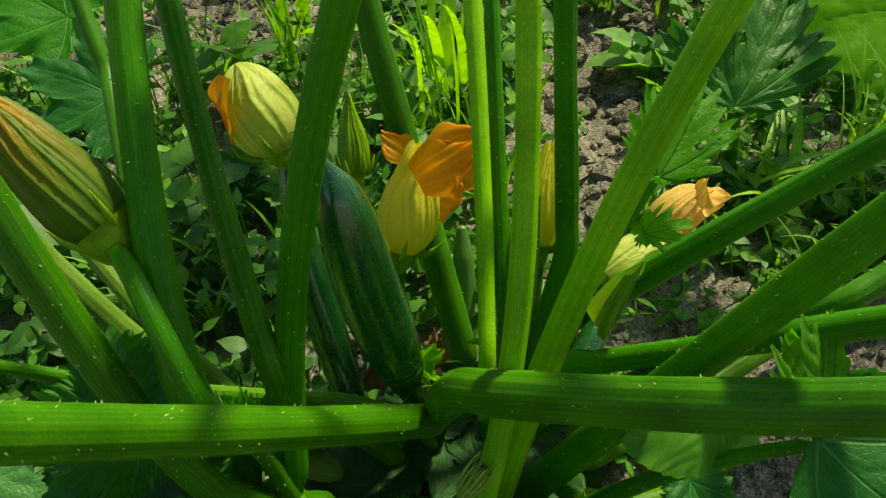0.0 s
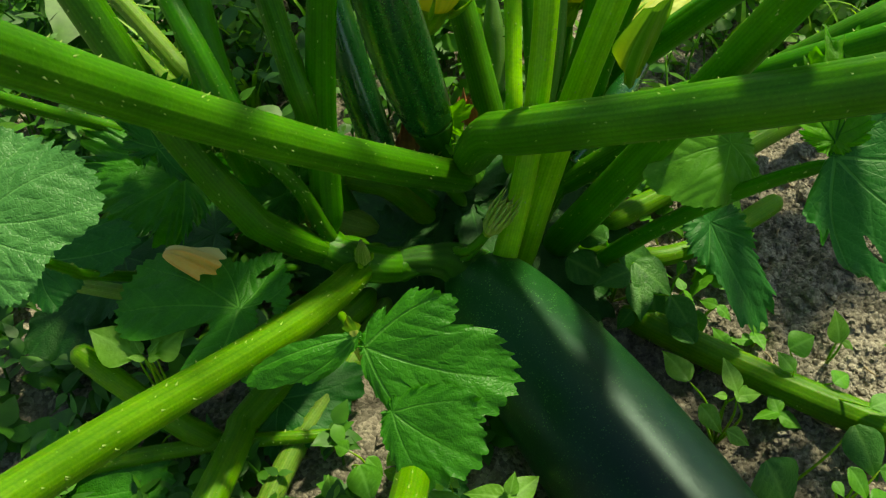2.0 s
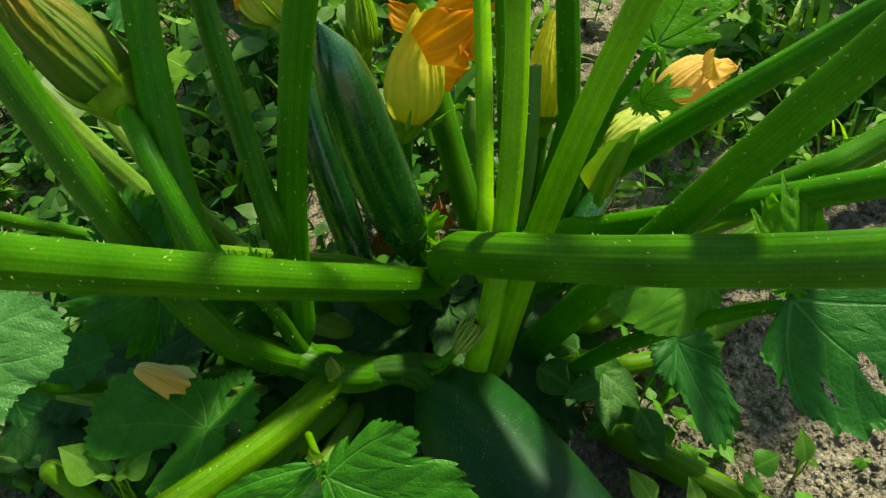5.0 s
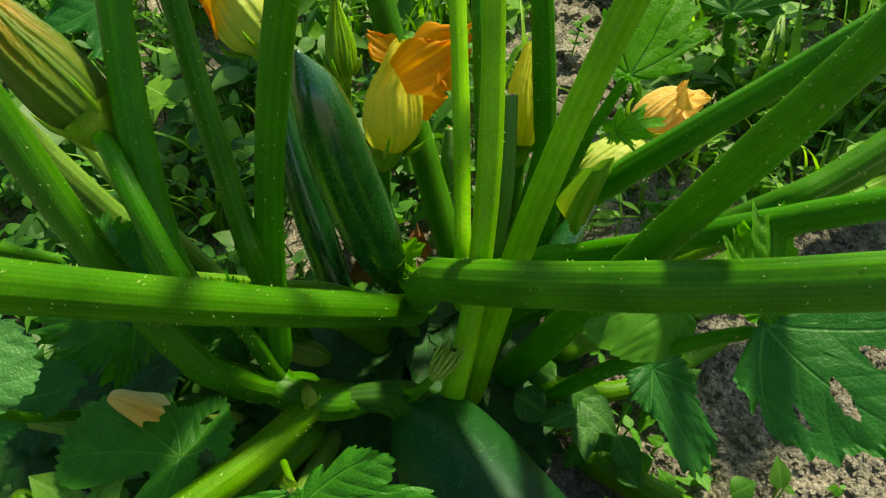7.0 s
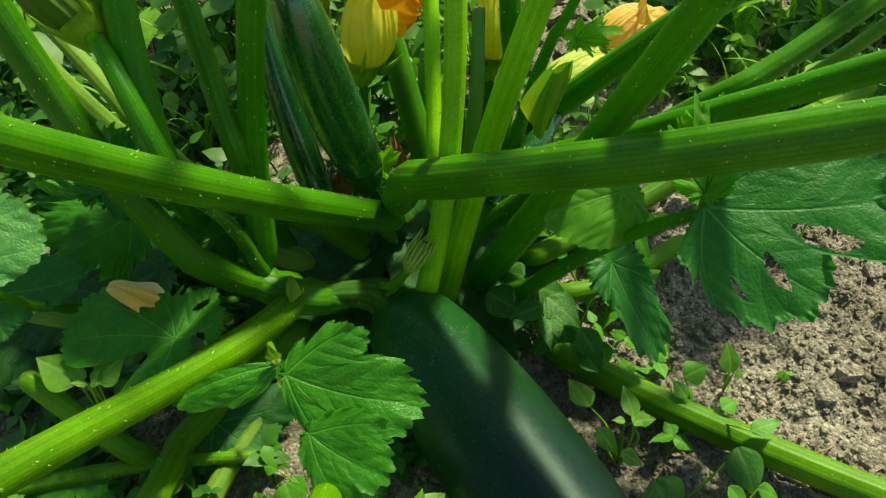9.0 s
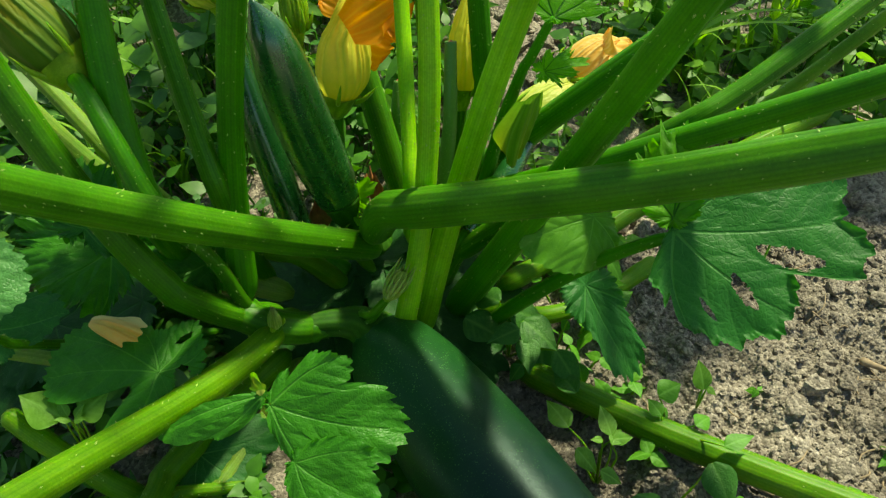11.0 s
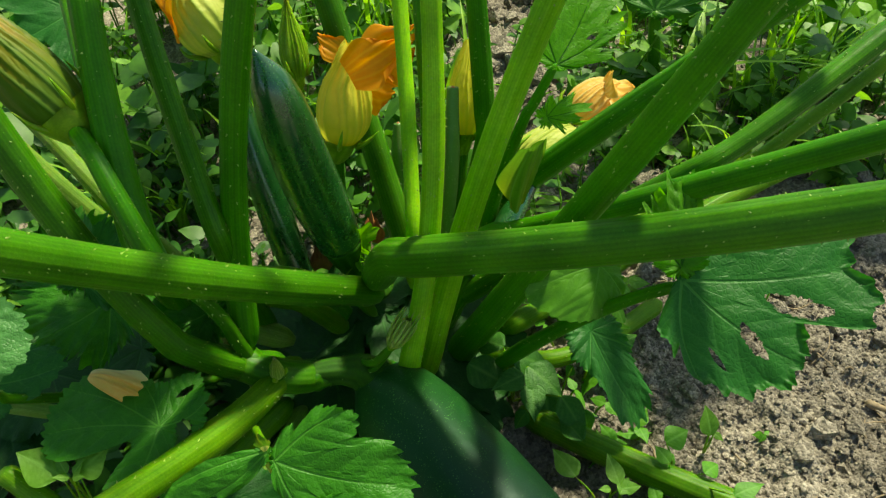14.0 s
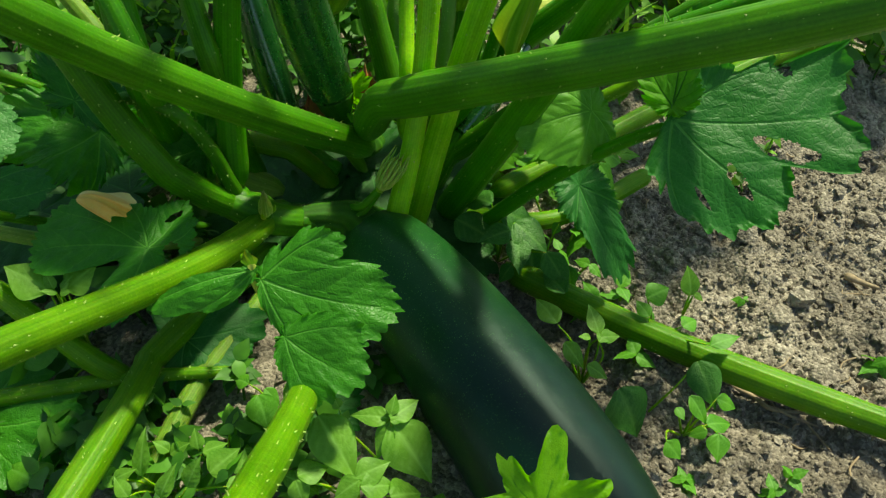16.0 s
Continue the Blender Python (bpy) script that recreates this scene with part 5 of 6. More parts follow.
slim = closed_flower((0.0723, 0.4345, 0.150), (0.0785, 0.4654, 0.224), 0.0145, PETAL_GREEN, "slim shut yellow-green flower between stalks", 6, 0.3, (0, 0.05, 0.15, 0.2), (0.4, 0.8, 0.98, 1.0, 0.9, 0.7, 0.45, 0.2))
add_stalk(slim, ((0.0723, 0.4345, 0.148), (0.07, 0.42, 0.12), (0.06, 0.39, 0.06), (0.05, 0.37, 0.03)), (0.004, 0.004, 0.005), STALK, 5)
bud = closed_flower((-0.0629, 0.4823, 0.183), (-0.0671, 0.507, 0.243), 0.0115, CALYX, "pointed green flower bud", 7, 0.2, (0, 0), (0.5, 0.9, 1.0, 0.92, 0.7, 0.45, 0.22, 0.06), sepals=6)
add_stalk(bud, ((-0.0629, 0.4823, 0.182), (-0.06, 0.47, 0.14), (-0.045, 0.44, 0.08), (-0.02, 0.40, 0.03)), (0.0035, 0.0035, 0.004), STALK_LIGHT, 6)
bract = empty("bract", (0.118, 0.345, 0.214), "thin translucent green bract with curved ribs", "bract")
petal_flap((0, 0, 0), (0.8, 0.45, 0.3), (-0.016, 0.014, -0.068), 0.017, 0.068, BRACT, bract, 31, 0.25, 0.03)
petal_flap((0.001, 0.004, 0), (0.8, 0.45, 0.3), (-0.012, 0.018, -0.064), 0.011, 0.060, BRACT, bract, 32, -0.2, 0.03)
tuft = closed_flower((0.014, 0.262, 0.104), (0.027, 0.265, 0.129), 0.0070, CALYX_PALE, "small hairy pale green bud with pointed sepals", 9, 0.4, (0, 0), (0.5, 0.9, 1.0, 0.95, 0.85, 0.7, 0.5, 0.3), sepals=15, leafy=CALYX_PALE)
add_stalk(tuft, ((0.014, 0.262, 0.103), (0.0, 0.262, 0.085), (-0.01, 0.275, 0.07), (-0.015, 0.29, 0.05)), (0.0028, 0.0028, 0.003), STALK, 8)
node_bud = closed_flower((-0.0685, 0.252, 0.086), (-0.066, 0.247, 0.114), 0.0052, CALYX_PALE, "small pale pointed bud on the stalk node", 10, 0.2, (0, 0), (0.6, 1.0, 0.95, 0.8, 0.6, 0.4, 0.2, 0.05), sepals=3)
add_stalk(node_bud, ((-0.0685, 0.252, 0.086), (-0.070, 0.26, 0.075), (-0.07, 0.275, 0.06)), (0.004, 0.005, 0.006), STALK, 9, 0)
side_bud = closed_flower((-0.103, 0.258, 0.100), (-0.1165, 0.252, 0.116), 0.0052, CALYX_PALE, "small cut pale stub on the stem", 11, 0.2, (0, 0), (0.8, 1.0, 1.0, 0.95, 0.9, 0.8, 0.7, 0.5), sepals=2)
add_stalk(side_bud, ((-0.103, 0.258, 0.100), (-0.097, 0.262, 0.093), (-0.09, 0.268, 0.08)), (0.0045, 0.006, 0.007), STALK, 10, 0)

fallen = empty("fallen_petal", (-0.1625, 0.2185, 0.1265), "pale orange fallen petal lying on a leaf", "petal")
shell_petal(fallen, (-0.0205, 0.0085, 0.001), (0.0170, -0.0050, 0.002), 0.0110)
stipule = empty("withered_stipule", (-0.0590, 0.1660, 0.1330), "pale withered stipule hanging from a leaf stalk", "stipule")
petal_flap((0, 0, 0), (1, 0.2, 0), (-0.001, -0.002, 0.013), 0.0042, 0.0125, BRACT, stipule, 41, 0.3, 0.12)
petal_flap((0, 0, 0), (0.9, 0.4, 0), (0.002, -0.004, -0.020), 0.0030, 0.0250, PETAL_PALE, stipule, 42, 0.3, 0.10)
for at, seed in (((-0.0508, 0.3800, 0.074), 1), ((-0.006, 0.385, 0.098), 2), ((-0.004, 0.362, 0.085), 3)):
    e = empty("withered_scrap", at, "curled brown withered petal scrap at the crown", "withered petal")
    petal_flap((0, 0, -0.012), (1, 0.2, 0), (0.1, -0.1, 1), 0.008, 0.024, (BROWN, BROWN, DRY)[seed - 1], e, seed + 20, 0.9, 0.25)
me, _ = tube("tendril", ((-0.03, 0.352, 0.075), (-0.022, 0.355, 0.086), (-0.012, 0.357, 0.092), (0.004, 0.352, 0.099)), (0.0007, 0.0007, 0.0006), STALK_PALE, sides=8, count=24)
tagged(part("tendril", me, plant), "thin pale curled tendril").matrix_parent_inverse = BACK


# ---- weeds and grass ----
def leaf_grid(rows=6, cols=5, width=0.34, point=0.35):
    """One small ovate blade: along +y from 0 to 1, folded on its midrib."""
    u, w = np.meshgrid(np.linspace(0, 1, rows), np.linspace(-1, 1, cols), indexing="ij")
    half = width * np.sin(np.pi * np.clip(u, 0.02, 0.99) ** 0.72) ** 0.9 * (1 - point * u**2)
    x = w * half
    z = 0.16 * np.abs(x) - 0.5 * x * x - 0.26 * u**2 + 0.02 * np.sin(9 * u) * np.abs(w)
    v = np.stack([x, u, z], -1).reshape(-1, 3)
    f = np.array([(i * cols + j, i * cols + j + 1, i * cols + cols + j + 1, i * cols + cols + j) for i in range(rows - 1) for j in range(cols - 1)])
    return v, f


SHAPES = [leaf_grid(6, 5, w, p)[0] for w, p in ((0.36, 0.2), (0.30, 0.5), (0.16, 0.4), (0.24, 0.6), (0.44, 0.3))]
LF = leaf_grid()[1]


def turned(yaw, pitch, roll):
    return np.array(Euler((pitch, roll, yaw)).to_matrix())


def weed_leaves(rng, base, height, size, pairs, lean=0.2):
    """Places of the blades and the line of the stem of one small weed."""
    top = np.array(base) + (rng.normal(0, lean) * height, rng.normal(0, lean) * height, height)
    stem = [np.array(base), (np.array(base) + top) / 2 + rng.normal(0, 0.08, 3) * height, top]
    out, yaw = [], rng.uniform(0, 6.28)
    for k in range(pairs):
        f = 0.25 + 0.75 * (k + 1) / pairs
        at = stem[0] * (1 - f) + stem[2] * f + (stem[1] - (stem[0] + stem[2]) / 2) * 4 * f * (1 - f)
        yaw += 1.57 + rng.normal(0, 0.3)
        for side in (0, np.pi):
            sz = size * rng.uniform(0.7, 1.15) * (1.1 - 0.45 * abs(f - 0.6))
            out.append((at, turned(yaw + side + rng.normal(0, 0.35), rng.uniform(-0.45, 0.75), rng.normal(0, 0.45)), sz))
    return out, stem


def carpet(name, plants, mat, label, category):
    """Many small weeds that nobody could count, in one mesh."""
    allv, allf, n = [], [], 0
    for leaves, stem in plants:
        shape = SHAPES[len(allv) % 7 % len(SHAPES)]
        for at, m, sz in leaves:
            allv.append((shape * sz) @ m.T + at)
            allf.append(LF + n)
            n += len(shape)
        a, b, c = stem
        p = np.array([a, b, c])
        w = 0.0011
        ring = np.array([(w, 0, 0), (-w / 2, w, 0), (-w / 2, -w, 0)])
        allv.append((p[:, None] + ring[None]).reshape(-1, 3))
        allf.append(np.array([(i * 3 + j, i * 3 + (j + 1) % 3, i * 3 + 3 + (j + 1) % 3, i * 3 + 3 + j) for i in range(2) for j in range(3)]) + n)
        n += 9
    ob = new(name, mesh_of(name, np.concatenate(allv), np.concatenate(allf).tolist(), mat))
    return tagged(ob, label, category, kind="stuff")


def bare(x, y):
    """The strips of open soil between the weeds."""
    strip = 0.085 + 0.09 * (y - 0.62) < x < 0.185 + 0.36 * (y - 0.62) and 0.54 < y < 1.12
    back = -0.62 < x < -0.10 and 0.93 < y < 1.24
    spot = (x + 0.25) ** 2 + (y - 0.80) ** 2 < 0.0036 or (x + 0.38) ** 2 + (y - 0.72) ** 2 < 0.003 or (x - 0.42) ** 2 + (y - 0.84) ** 2 < 0.004
    front = x > 0.16 and y < 0.52
    return strip or back or spot or front


rng = np.random.default_rng(8)
plants = []
while len(plants) < 95:
    x, y = rng.uniform(-0.8, 0.9), rng.uniform(0.55, 1.5)
    if bare(x, y):
        continue
    plants.append(weed_leaves(rng, (x, y, ground_height(x, y)), rng.uniform(0.05, 0.13), rng.uniform(0.022, 0.042), 4))
for _ in range(14):
    x, y = rng.uniform(-0.48, -0.08), rng.uniform(0.58, 0.95)
    plants.append(weed_leaves(rng, (x, y, ground_height(x, y)), rng.uniform(0.06, 0.13), rng.uniform(0.055, 0.085), 2))
for _ in range(16):
    x, y = rng.uniform(0.22, 0.5), rng.uniform(0.9, 1.12)
    plants.append(weed_leaves(rng, (x, y, ground_height(x, y)), rng.uniform(0.04, 0.08), rng.uniform(0.05, 0.075), 2))
carpet("broad_weeds", plants, WEED, "taller green weeds with broad oval leaves behind the plant", "weeds")
plants = []
for _ in range(40):
    x, y = rng.uniform(-0.32, 0.06), rng.uniform(-0.02, 0.17)
    plants.append(weed_leaves(rng, (x, y, ground_height(x, y)), rng.uniform(0.012, 0.035), rng.uniform(0.014, 0.026), 3))
carpet("weed_cover", plants, WEED_LOW, "low green weeds covering the soil in front", "weeds")
plants = []
while len(plants) < 3500:
    x, y = rng.uniform(-1.5, 1.6), rng.uniform(0.36, 2.3)
    off = math.hypot(max(0, -0.75 - x, x - 0.85), max(0, y - 1.45))
    if rng.random() > math.exp(-off / 0.16) * (1 if off == 0 else 0.7 + 0.6 * noise.noise(Vector((x, y, 0)) * 5)):
        continue
    if x < 0.06 and y < 0.68 and rng.random() < 0.8:
        continue
    if bare(x, y) or (x > -0.10 and x < 0.30 and y < 0.50):
        if rng.random() > 0.025:
            continue
    h = rng.uniform(0.02, 0.10) * (1.15 if x < 0 else 0.8)
    plants.append(weed_leaves(rng, (x, y, ground_height(x, y)), h, 0.008 + 0.026 * rng.random() ** 1.8, int(rng.integers(2, 6))))
carpet("weed_carpet", plants, WEED, "dense low green weeds on the soil behind the plant", "weeds")
plants = []
while len(plants) < 260:
    x, y = rng.uniform(-0.42, 0.20), rng.uniform(0.02, 0.46)
    if (x > -0.13 and y > 0.18) or (x > -0.06 and y < 0.27 and x < 0.12) or (x > 0.02 and y < 0.20):
        continue
    h = rng.uniform(0.01, 0.045)
    plants.append(weed_leaves(rng, (x, y, ground_height(x, y)), h, rng.uniform(0.012, 0.028), int(rng.integers(2, 4))))
for _ in range(330):
    x, y = rng.uniform(-0.5, 0.08), rng.uniform(0.38, 0.70)
    plants.append(weed_leaves(rng, (x, y, ground_height(x, y)), rng.uniform(0.02, 0.09), 0.010 + 0.030 * rng.random() ** 2, int(rng.integers(2, 5))))
carpet("weed_undergrowth", plants, WEED_LOW, "low green weeds under the stalks, shade put into their colour", "weeds")


def grass(name, tufts, label):
    allv, allf, n = [], [], 0
    for x, y, count, height, spread, *wide in tufts:
        stout = wide[0] if wide else 1.0
        for _ in range(count):
            a, h = rng.uniform(0, 6.28), height * rng.uniform(0.55, 1.1)
            bx, by = x + rng.normal(0, 0.01), y + rng.normal(0, 0.01)
            d = np.array((math.cos(a), math.sin(a), 0))
            side = np.array((-d[1], d[0], 0)) * rng.uniform(0.0015, 0.0036) * stout
            u = np.linspace(0, 1, 9)[:, None]
            p = np.array((bx, by, ground_height(bx, by))) + d * (u**2 * h * spread * rng.uniform(0.5, 1.3)) + np.array((0, 0, 1)) * (h * (u - 0.35 * spread * u**3))
            w = (1 - u**2.2) + 0.02
            allv.append(np.concatenate([p - side * w, p + np.array((0, 0, -0.001)) * w, p + side * w]))
            f = [(i + k * 9, i + 1 + k * 9, i + 1 + (k + 1) * 9, i + (k + 1) * 9) for k in (0, 1) for i in range(8)]
            allf.append(np.array(f) + n)
            n += 27
    tagged(new(name, mesh_of(name, np.concatenate(allv), np.concatenate(allf).tolist(), GRASS)), label, "grass", kind="stuff")


tufts = [(rng.uniform(-0.8, 0.8), rng.uniform(0.55, 1.5), int(rng.integers(3, 7)), rng.uniform(0.06, 0.16), rng.uniform(0.3, 0.8)) for _ in range(150)]
tufts += [(-0.02, 0.78, 6, 0.30, 0.45), (0.0, 0.80, 5, 0.32, 0.35), (-0.20, 0.95, 7, 0.20, 0.4), (-0.22, 0.98, 6, 0.22, 0.5), (-0.46, 1.05, 9, 0.2, 0.8), (-0.42, 1.0, 9, 0.16, 0.9), (0.46, 0.75, 8, 0.16, 0.5), (0.5, 0.72, 8, 0.18, 0.5), (0.40, 0.68, 6, 0.15, 0.9), (0.36, 0.56, 6, 0.14, 0.7), (0.42, 0.7, 6, 0.16, 0.8), (-0.28, 0.52, 8, 0.12, 0.6), (-0.2, 0.5, 8, 0.12, 0.6)]
tufts += [(-0.21, 0.99, 5, 0.24, 0.4, 3.2), (-0.015, 0.86, 5, 0.30, 0.5, 3.0), (0.02, 0.84, 3, 0.26, 0.6, 2.6), (-0.52, 1.08, 9, 0.20, 0.9, 2.6), (-0.48, 1.14, 8, 0.22, 0.9, 2.2), (-0.33, 1.22, 12, 0.24, 1.3, 1.0), (-0.25, 1.25, 10, 0.26, 1.3, 1.0), (0.30, 0.66, 4, 0.16, 0.9, 2.6), (0.34, 0.64, 4, 0.18, 0.9, 2.4)]
tufts = [t for t in tufts if not (bare(t[0], t[1]) and t[3] < 0.18)]
grass("grass", tufts, "thin bright green grass blades among the weeds")


def weed(base, height, size, pairs, label, seed, mat=WEED_NEAR, lean=0.15, broad=0.36, point=0.45):
    """A small weed near the camera; each blade is a part."""
    r = np.random.default_rng(seed)
    e = empty("weed", base, label, "weed", "weeds beside the plant")
    leaves, stem = weed_leaves(r, (0, 0, 0), height, size, pairs, lean)
    me, _ = tube("stem", stem, (0.0011, 0.0010, 0.0007), CALYX, sides=8, count=12, ribs=3, seed=seed)
    part("stem", me, e)
    v, f = leaf_grid(16, 13, broad, point)
    for at, m, sz in leaves:
        vv = v + np.stack([0 * v[:, 0], 0 * v[:, 0], 0.012 * np.sin(v[:, 1] * 30) * np.abs(v[:, 0]) * 6], -1)
        vein = np.maximum(np.clip(1 - np.abs(v[:, 0]) / 0.02, 0, 1), 0.5 * np.clip(np.cos((v[:, 1] - np.abs(v[:, 0]) * 0.9) * 38) * 3 - 2, 0, 1))
        part("leaf", mesh_of("leaf", (vv * sz) @ m.T + at, f.tolist(), mat, {"lp": v * 0.5 + r.random(3), "vein": vein}), e)
    return e


def sprig(label, leaves, mat, foot=None):
    """A weed whose blades are placed one by one; leaves: stalk end, tip and half width of each."""
    a = np.array([q[:3] for q in leaves])
    bx, by = foot or a[:, :2].mean(0)
    base = np.array((bx, by, ground_height(bx, by) - 0.002))
    e = empty("weed", base, label, "weed", "weeds beside the plant")
    r = np.random.default_rng(int(1000 * abs(bx) + 7000 * abs(by)))
    for q in leaves:
        o, t, half = np.array(q[:3]), np.array(q[3:6]), q[6]
        bend = base * 0.45 + o * 0.55 + np.array((*r.normal(0, 0.003, 2), 0.006))
        me, _ = tube("stem", (0 * base, bend - base, o - base), (0.0010, 0.0009, 0.0006), CALYX, sides=7, count=14, ribs=3)
        part("stem", me, e)
        v, f = leaf_grid(18, 13, half, 0.25 + 0.3 * r.random())
        x, y = v[:, 0], v[:, 1]
        z = v[:, 2] * (0.6 + 0.8 * r.random()) + 0.012 * np.cos((y - np.abs(x) * 0.9) * 38) * np.clip(np.abs(x) / 0.1, 0, 1) + 0.05 * np.sin(3 * y + 6 * r.random()) * x
        vein = np.maximum(np.clip(1 - np.abs(x) / 0.02, 0, 1), 0.45 * np.clip(np.cos((y - np.abs(x) * 0.9) * 38) * 3 - 2, 0, 1))
        m = stand(o - base, t - base, (0.1 * r.normal(), -0.25 + 0.15 * r.normal(), 1))
        size = np.linalg.norm(t - o)
        p = np.stack([x, y, z], -1) * size @ np.array(m.to_3x3()).T + (o - base)
        part("leaf", mesh_of("leaf", p, f.tolist(), mat, {"lp": v * 0.5 + r.random(3), "vein": vein}), e)
    return e


# beside the great fruit
sprig("small green weed with pointed leaves beside the fruit", ((0.173, 0.189, 0.03, 0.167, 0.209, 0.04, 0.3), (0.173, 0.186, 0.03, 0.189, 0.188, 0.03, 0.34), (0.166, 0.186, 0.03, 0.158, 0.184, 0.035, 0.3), (0.144, 0.171, 0.045, 0.159, 0.156, 0.035, 0.3), (0.16, 0.159, 0.035, 0.176, 0.152, 0.03, 0.34), (0.141, 0.191, 0.04, 0.128, 0.214, 0.045, 0.36), (0.172, 0.182, 0.03, 0.183, 0.197, 0.03, 0.3)), WEED_BRIGHT, (0.165, 0.175))
sprig("dark green weed with broad leaves beside the fruit", ((0.178, 0.137, 0.04, 0.196, 0.111, 0.02, 0.5), (0.24, 0.166, 0.03, 0.248, 0.134, 0.025, 0.4)), WEED_DARK, (0.205, 0.142))
sprig("light green weed with small oval leaves on the soil", ((0.229, 0.138, 0.03, 0.241, 0.12, 0.025, 0.3), (0.249, 0.139, 0.025, 0.265, 0.135, 0.02, 0.38), (0.238, 0.119, 0.025, 0.26, 0.125, 0.02, 0.34), (0.237, 0.114, 0.025, 0.225, 0.113, 0.02, 0.36), (0.244, 0.112, 0.025, 0.242, 0.094, 0.02, 0.46), (0.208, 0.106, 0.025, 0.218, 0.096, 0.02, 0.5), (0.218, 0.129, 0.03, 0.222, 0.12, 0.03, 0.4)), WEED_NEAR, (0.228, 0.124))
sprig("small green weed seedling on bare soil", ((0.251, 0.233, 0.02, 0.248, 0.244, 0.04, 0.36), (0.254, 0.235, 0.02, 0.26, 0.229, 0.02, 0.4)), WEED_BRIGHT, (0.252, 0.236))
sprig("green weed leaning over a stalk on the soil", ((0.235, 0.196, 0.03, 0.249, 0.205, 0.03, 0.45), (0.213, 0.222, 0.03, 0.231, 0.229, 0.035, 0.5), (0.212, 0.205, 0.03, 0.204, 0.217, 0.035, 0.4), (0.248, 0.173, 0.04, 0.27, 0.18, 0.045, 0.3)), WEED_NEAR, (0.222, 0.212))
sprig("pale green weed under the leaf stalks", ((0.192, 0.362, 0.05, 0.217, 0.365, 0.04, 0.5), (0.189, 0.347, 0.05, 0.21, 0.332, 0.03, 0.26), (0.179, 0.34, 0.05, 0.166, 0.347, 0.05, 0.4)), WEED_NEAR, (0.185, 0.35))
# dark green blades; the shade at this spot is put into their colour too
sprig("thin dark weed beside the fruit, coloured darker for shade", ((0.15, 0.279, 0.05, 0.144, 0.276, 0.04, 0.4), (0.157, 0.253, 0.03, 0.161, 0.241, 0.01, 0.3), (0.129, 0.271, 0.03, 0.131, 0.24, 0.015, 0.42), (0.113, 0.253, 0.03, 0.102, 0.244, 0.02, 0.4), (0.152, 0.226, 0.03, 0.137, 0.253, 0.03, 0.3)), WEED_DARK, (0.14, 0.262))
sprig("dark weed with broad leaves under the stalks, coloured darker for shade", ((0.070, 0.292, 0.040, 0.100, 0.272, 0.040, 0.42), (0.098, 0.300, 0.050, 0.074, 0.318, 0.045, 0.42), (0.104, 0.292, 0.050, 0.136, 0.288, 0.040, 0.40), (0.112, 0.276, 0.045, 0.088, 0.262, 0.050, 0.36), (0.116, 0.284, 0.045, 0.142, 0.262, 0.040, 0.46), (0.118, 0.272, 0.040, 0.118, 0.242, 0.040, 0.34), (0.140, 0.262, 0.035, 0.156, 0.232, 0.030, 0.34)), WEED_DARK, (0.106, 0.288))
# in front of the plant
sprig("bright green weed with broad veined leaves", ((-0.021, 0.109, 0.05, 0.006, 0.071, 0.045, 0.34), (0.027, 0.101, 0.055, 0.054, 0.07, 0.04, 0.42), (0.026, 0.102, 0.055, 0.016, 0.082, 0.045, 0.3), (0.025, 0.105, 0.055, 0.001, 0.107, 0.06, 0.3), (0.026, 0.102, 0.06, 0.044, 0.117, 0.06, 0.34), (0.026, 0.104, 0.06, 0.029, 0.113, 0.07, 0.34), (0.026, 0.1, 0.06, 0.035, 0.103, 0.06, 0.3)), WEED_BRIGHT, (0.022, 0.102))
sprig("bright green weed with smooth oval leaves", ((0.006, 0.07, 0.045, 0.026, 0.078, 0.05, 0.44), (0.008, 0.068, 0.045, -0.008, 0.059, 0.04, 0.42), (0.009, 0.064, 0.045, 0.032, 0.068, 0.04, 0.4), (0.027, 0.06, 0.04, 0.048, 0.069, 0.03, 0.5), (-0.031, 0.073, 0.04, -0.013, 0.081, 0.04, 0.46), (-0.032, 0.07, 0.04, -0.026, 0.056, 0.03, 0.4), (-0.008, 0.115, 0.05, -0.01, 0.116, 0.06, 0.4)), WEED_BRIGHT, (0.004, 0.072))
sprig("light green chickweed with rounded leaves", ((-0.087, 0.077, 0.035, -0.07, 0.089, 0.045, 0.5), (-0.068, 0.075, 0.035, -0.066, 0.088, 0.045, 0.42), (-0.097, 0.093, 0.035, -0.1, 0.101, 0.045, 0.4), (-0.094, 0.091, 0.035, -0.079, 0.096, 0.04, 0.36), (-0.079, 0.111, 0.035, -0.084, 0.125, 0.04, 0.4)), WEED_BRIGHT, (-0.085, 0.09))
sprig("green chickweed with rounded leaves in shade", ((-0.065, 0.133, 0.035, -0.057, 0.112, 0.03, 0.5), (-0.061, 0.138, 0.035, -0.05, 0.129, 0.03, 0.36), (-0.074, 0.145, 0.03, -0.085, 0.15, 0.03, 0.5)), WEED_NEAR, (-0.068, 0.138))
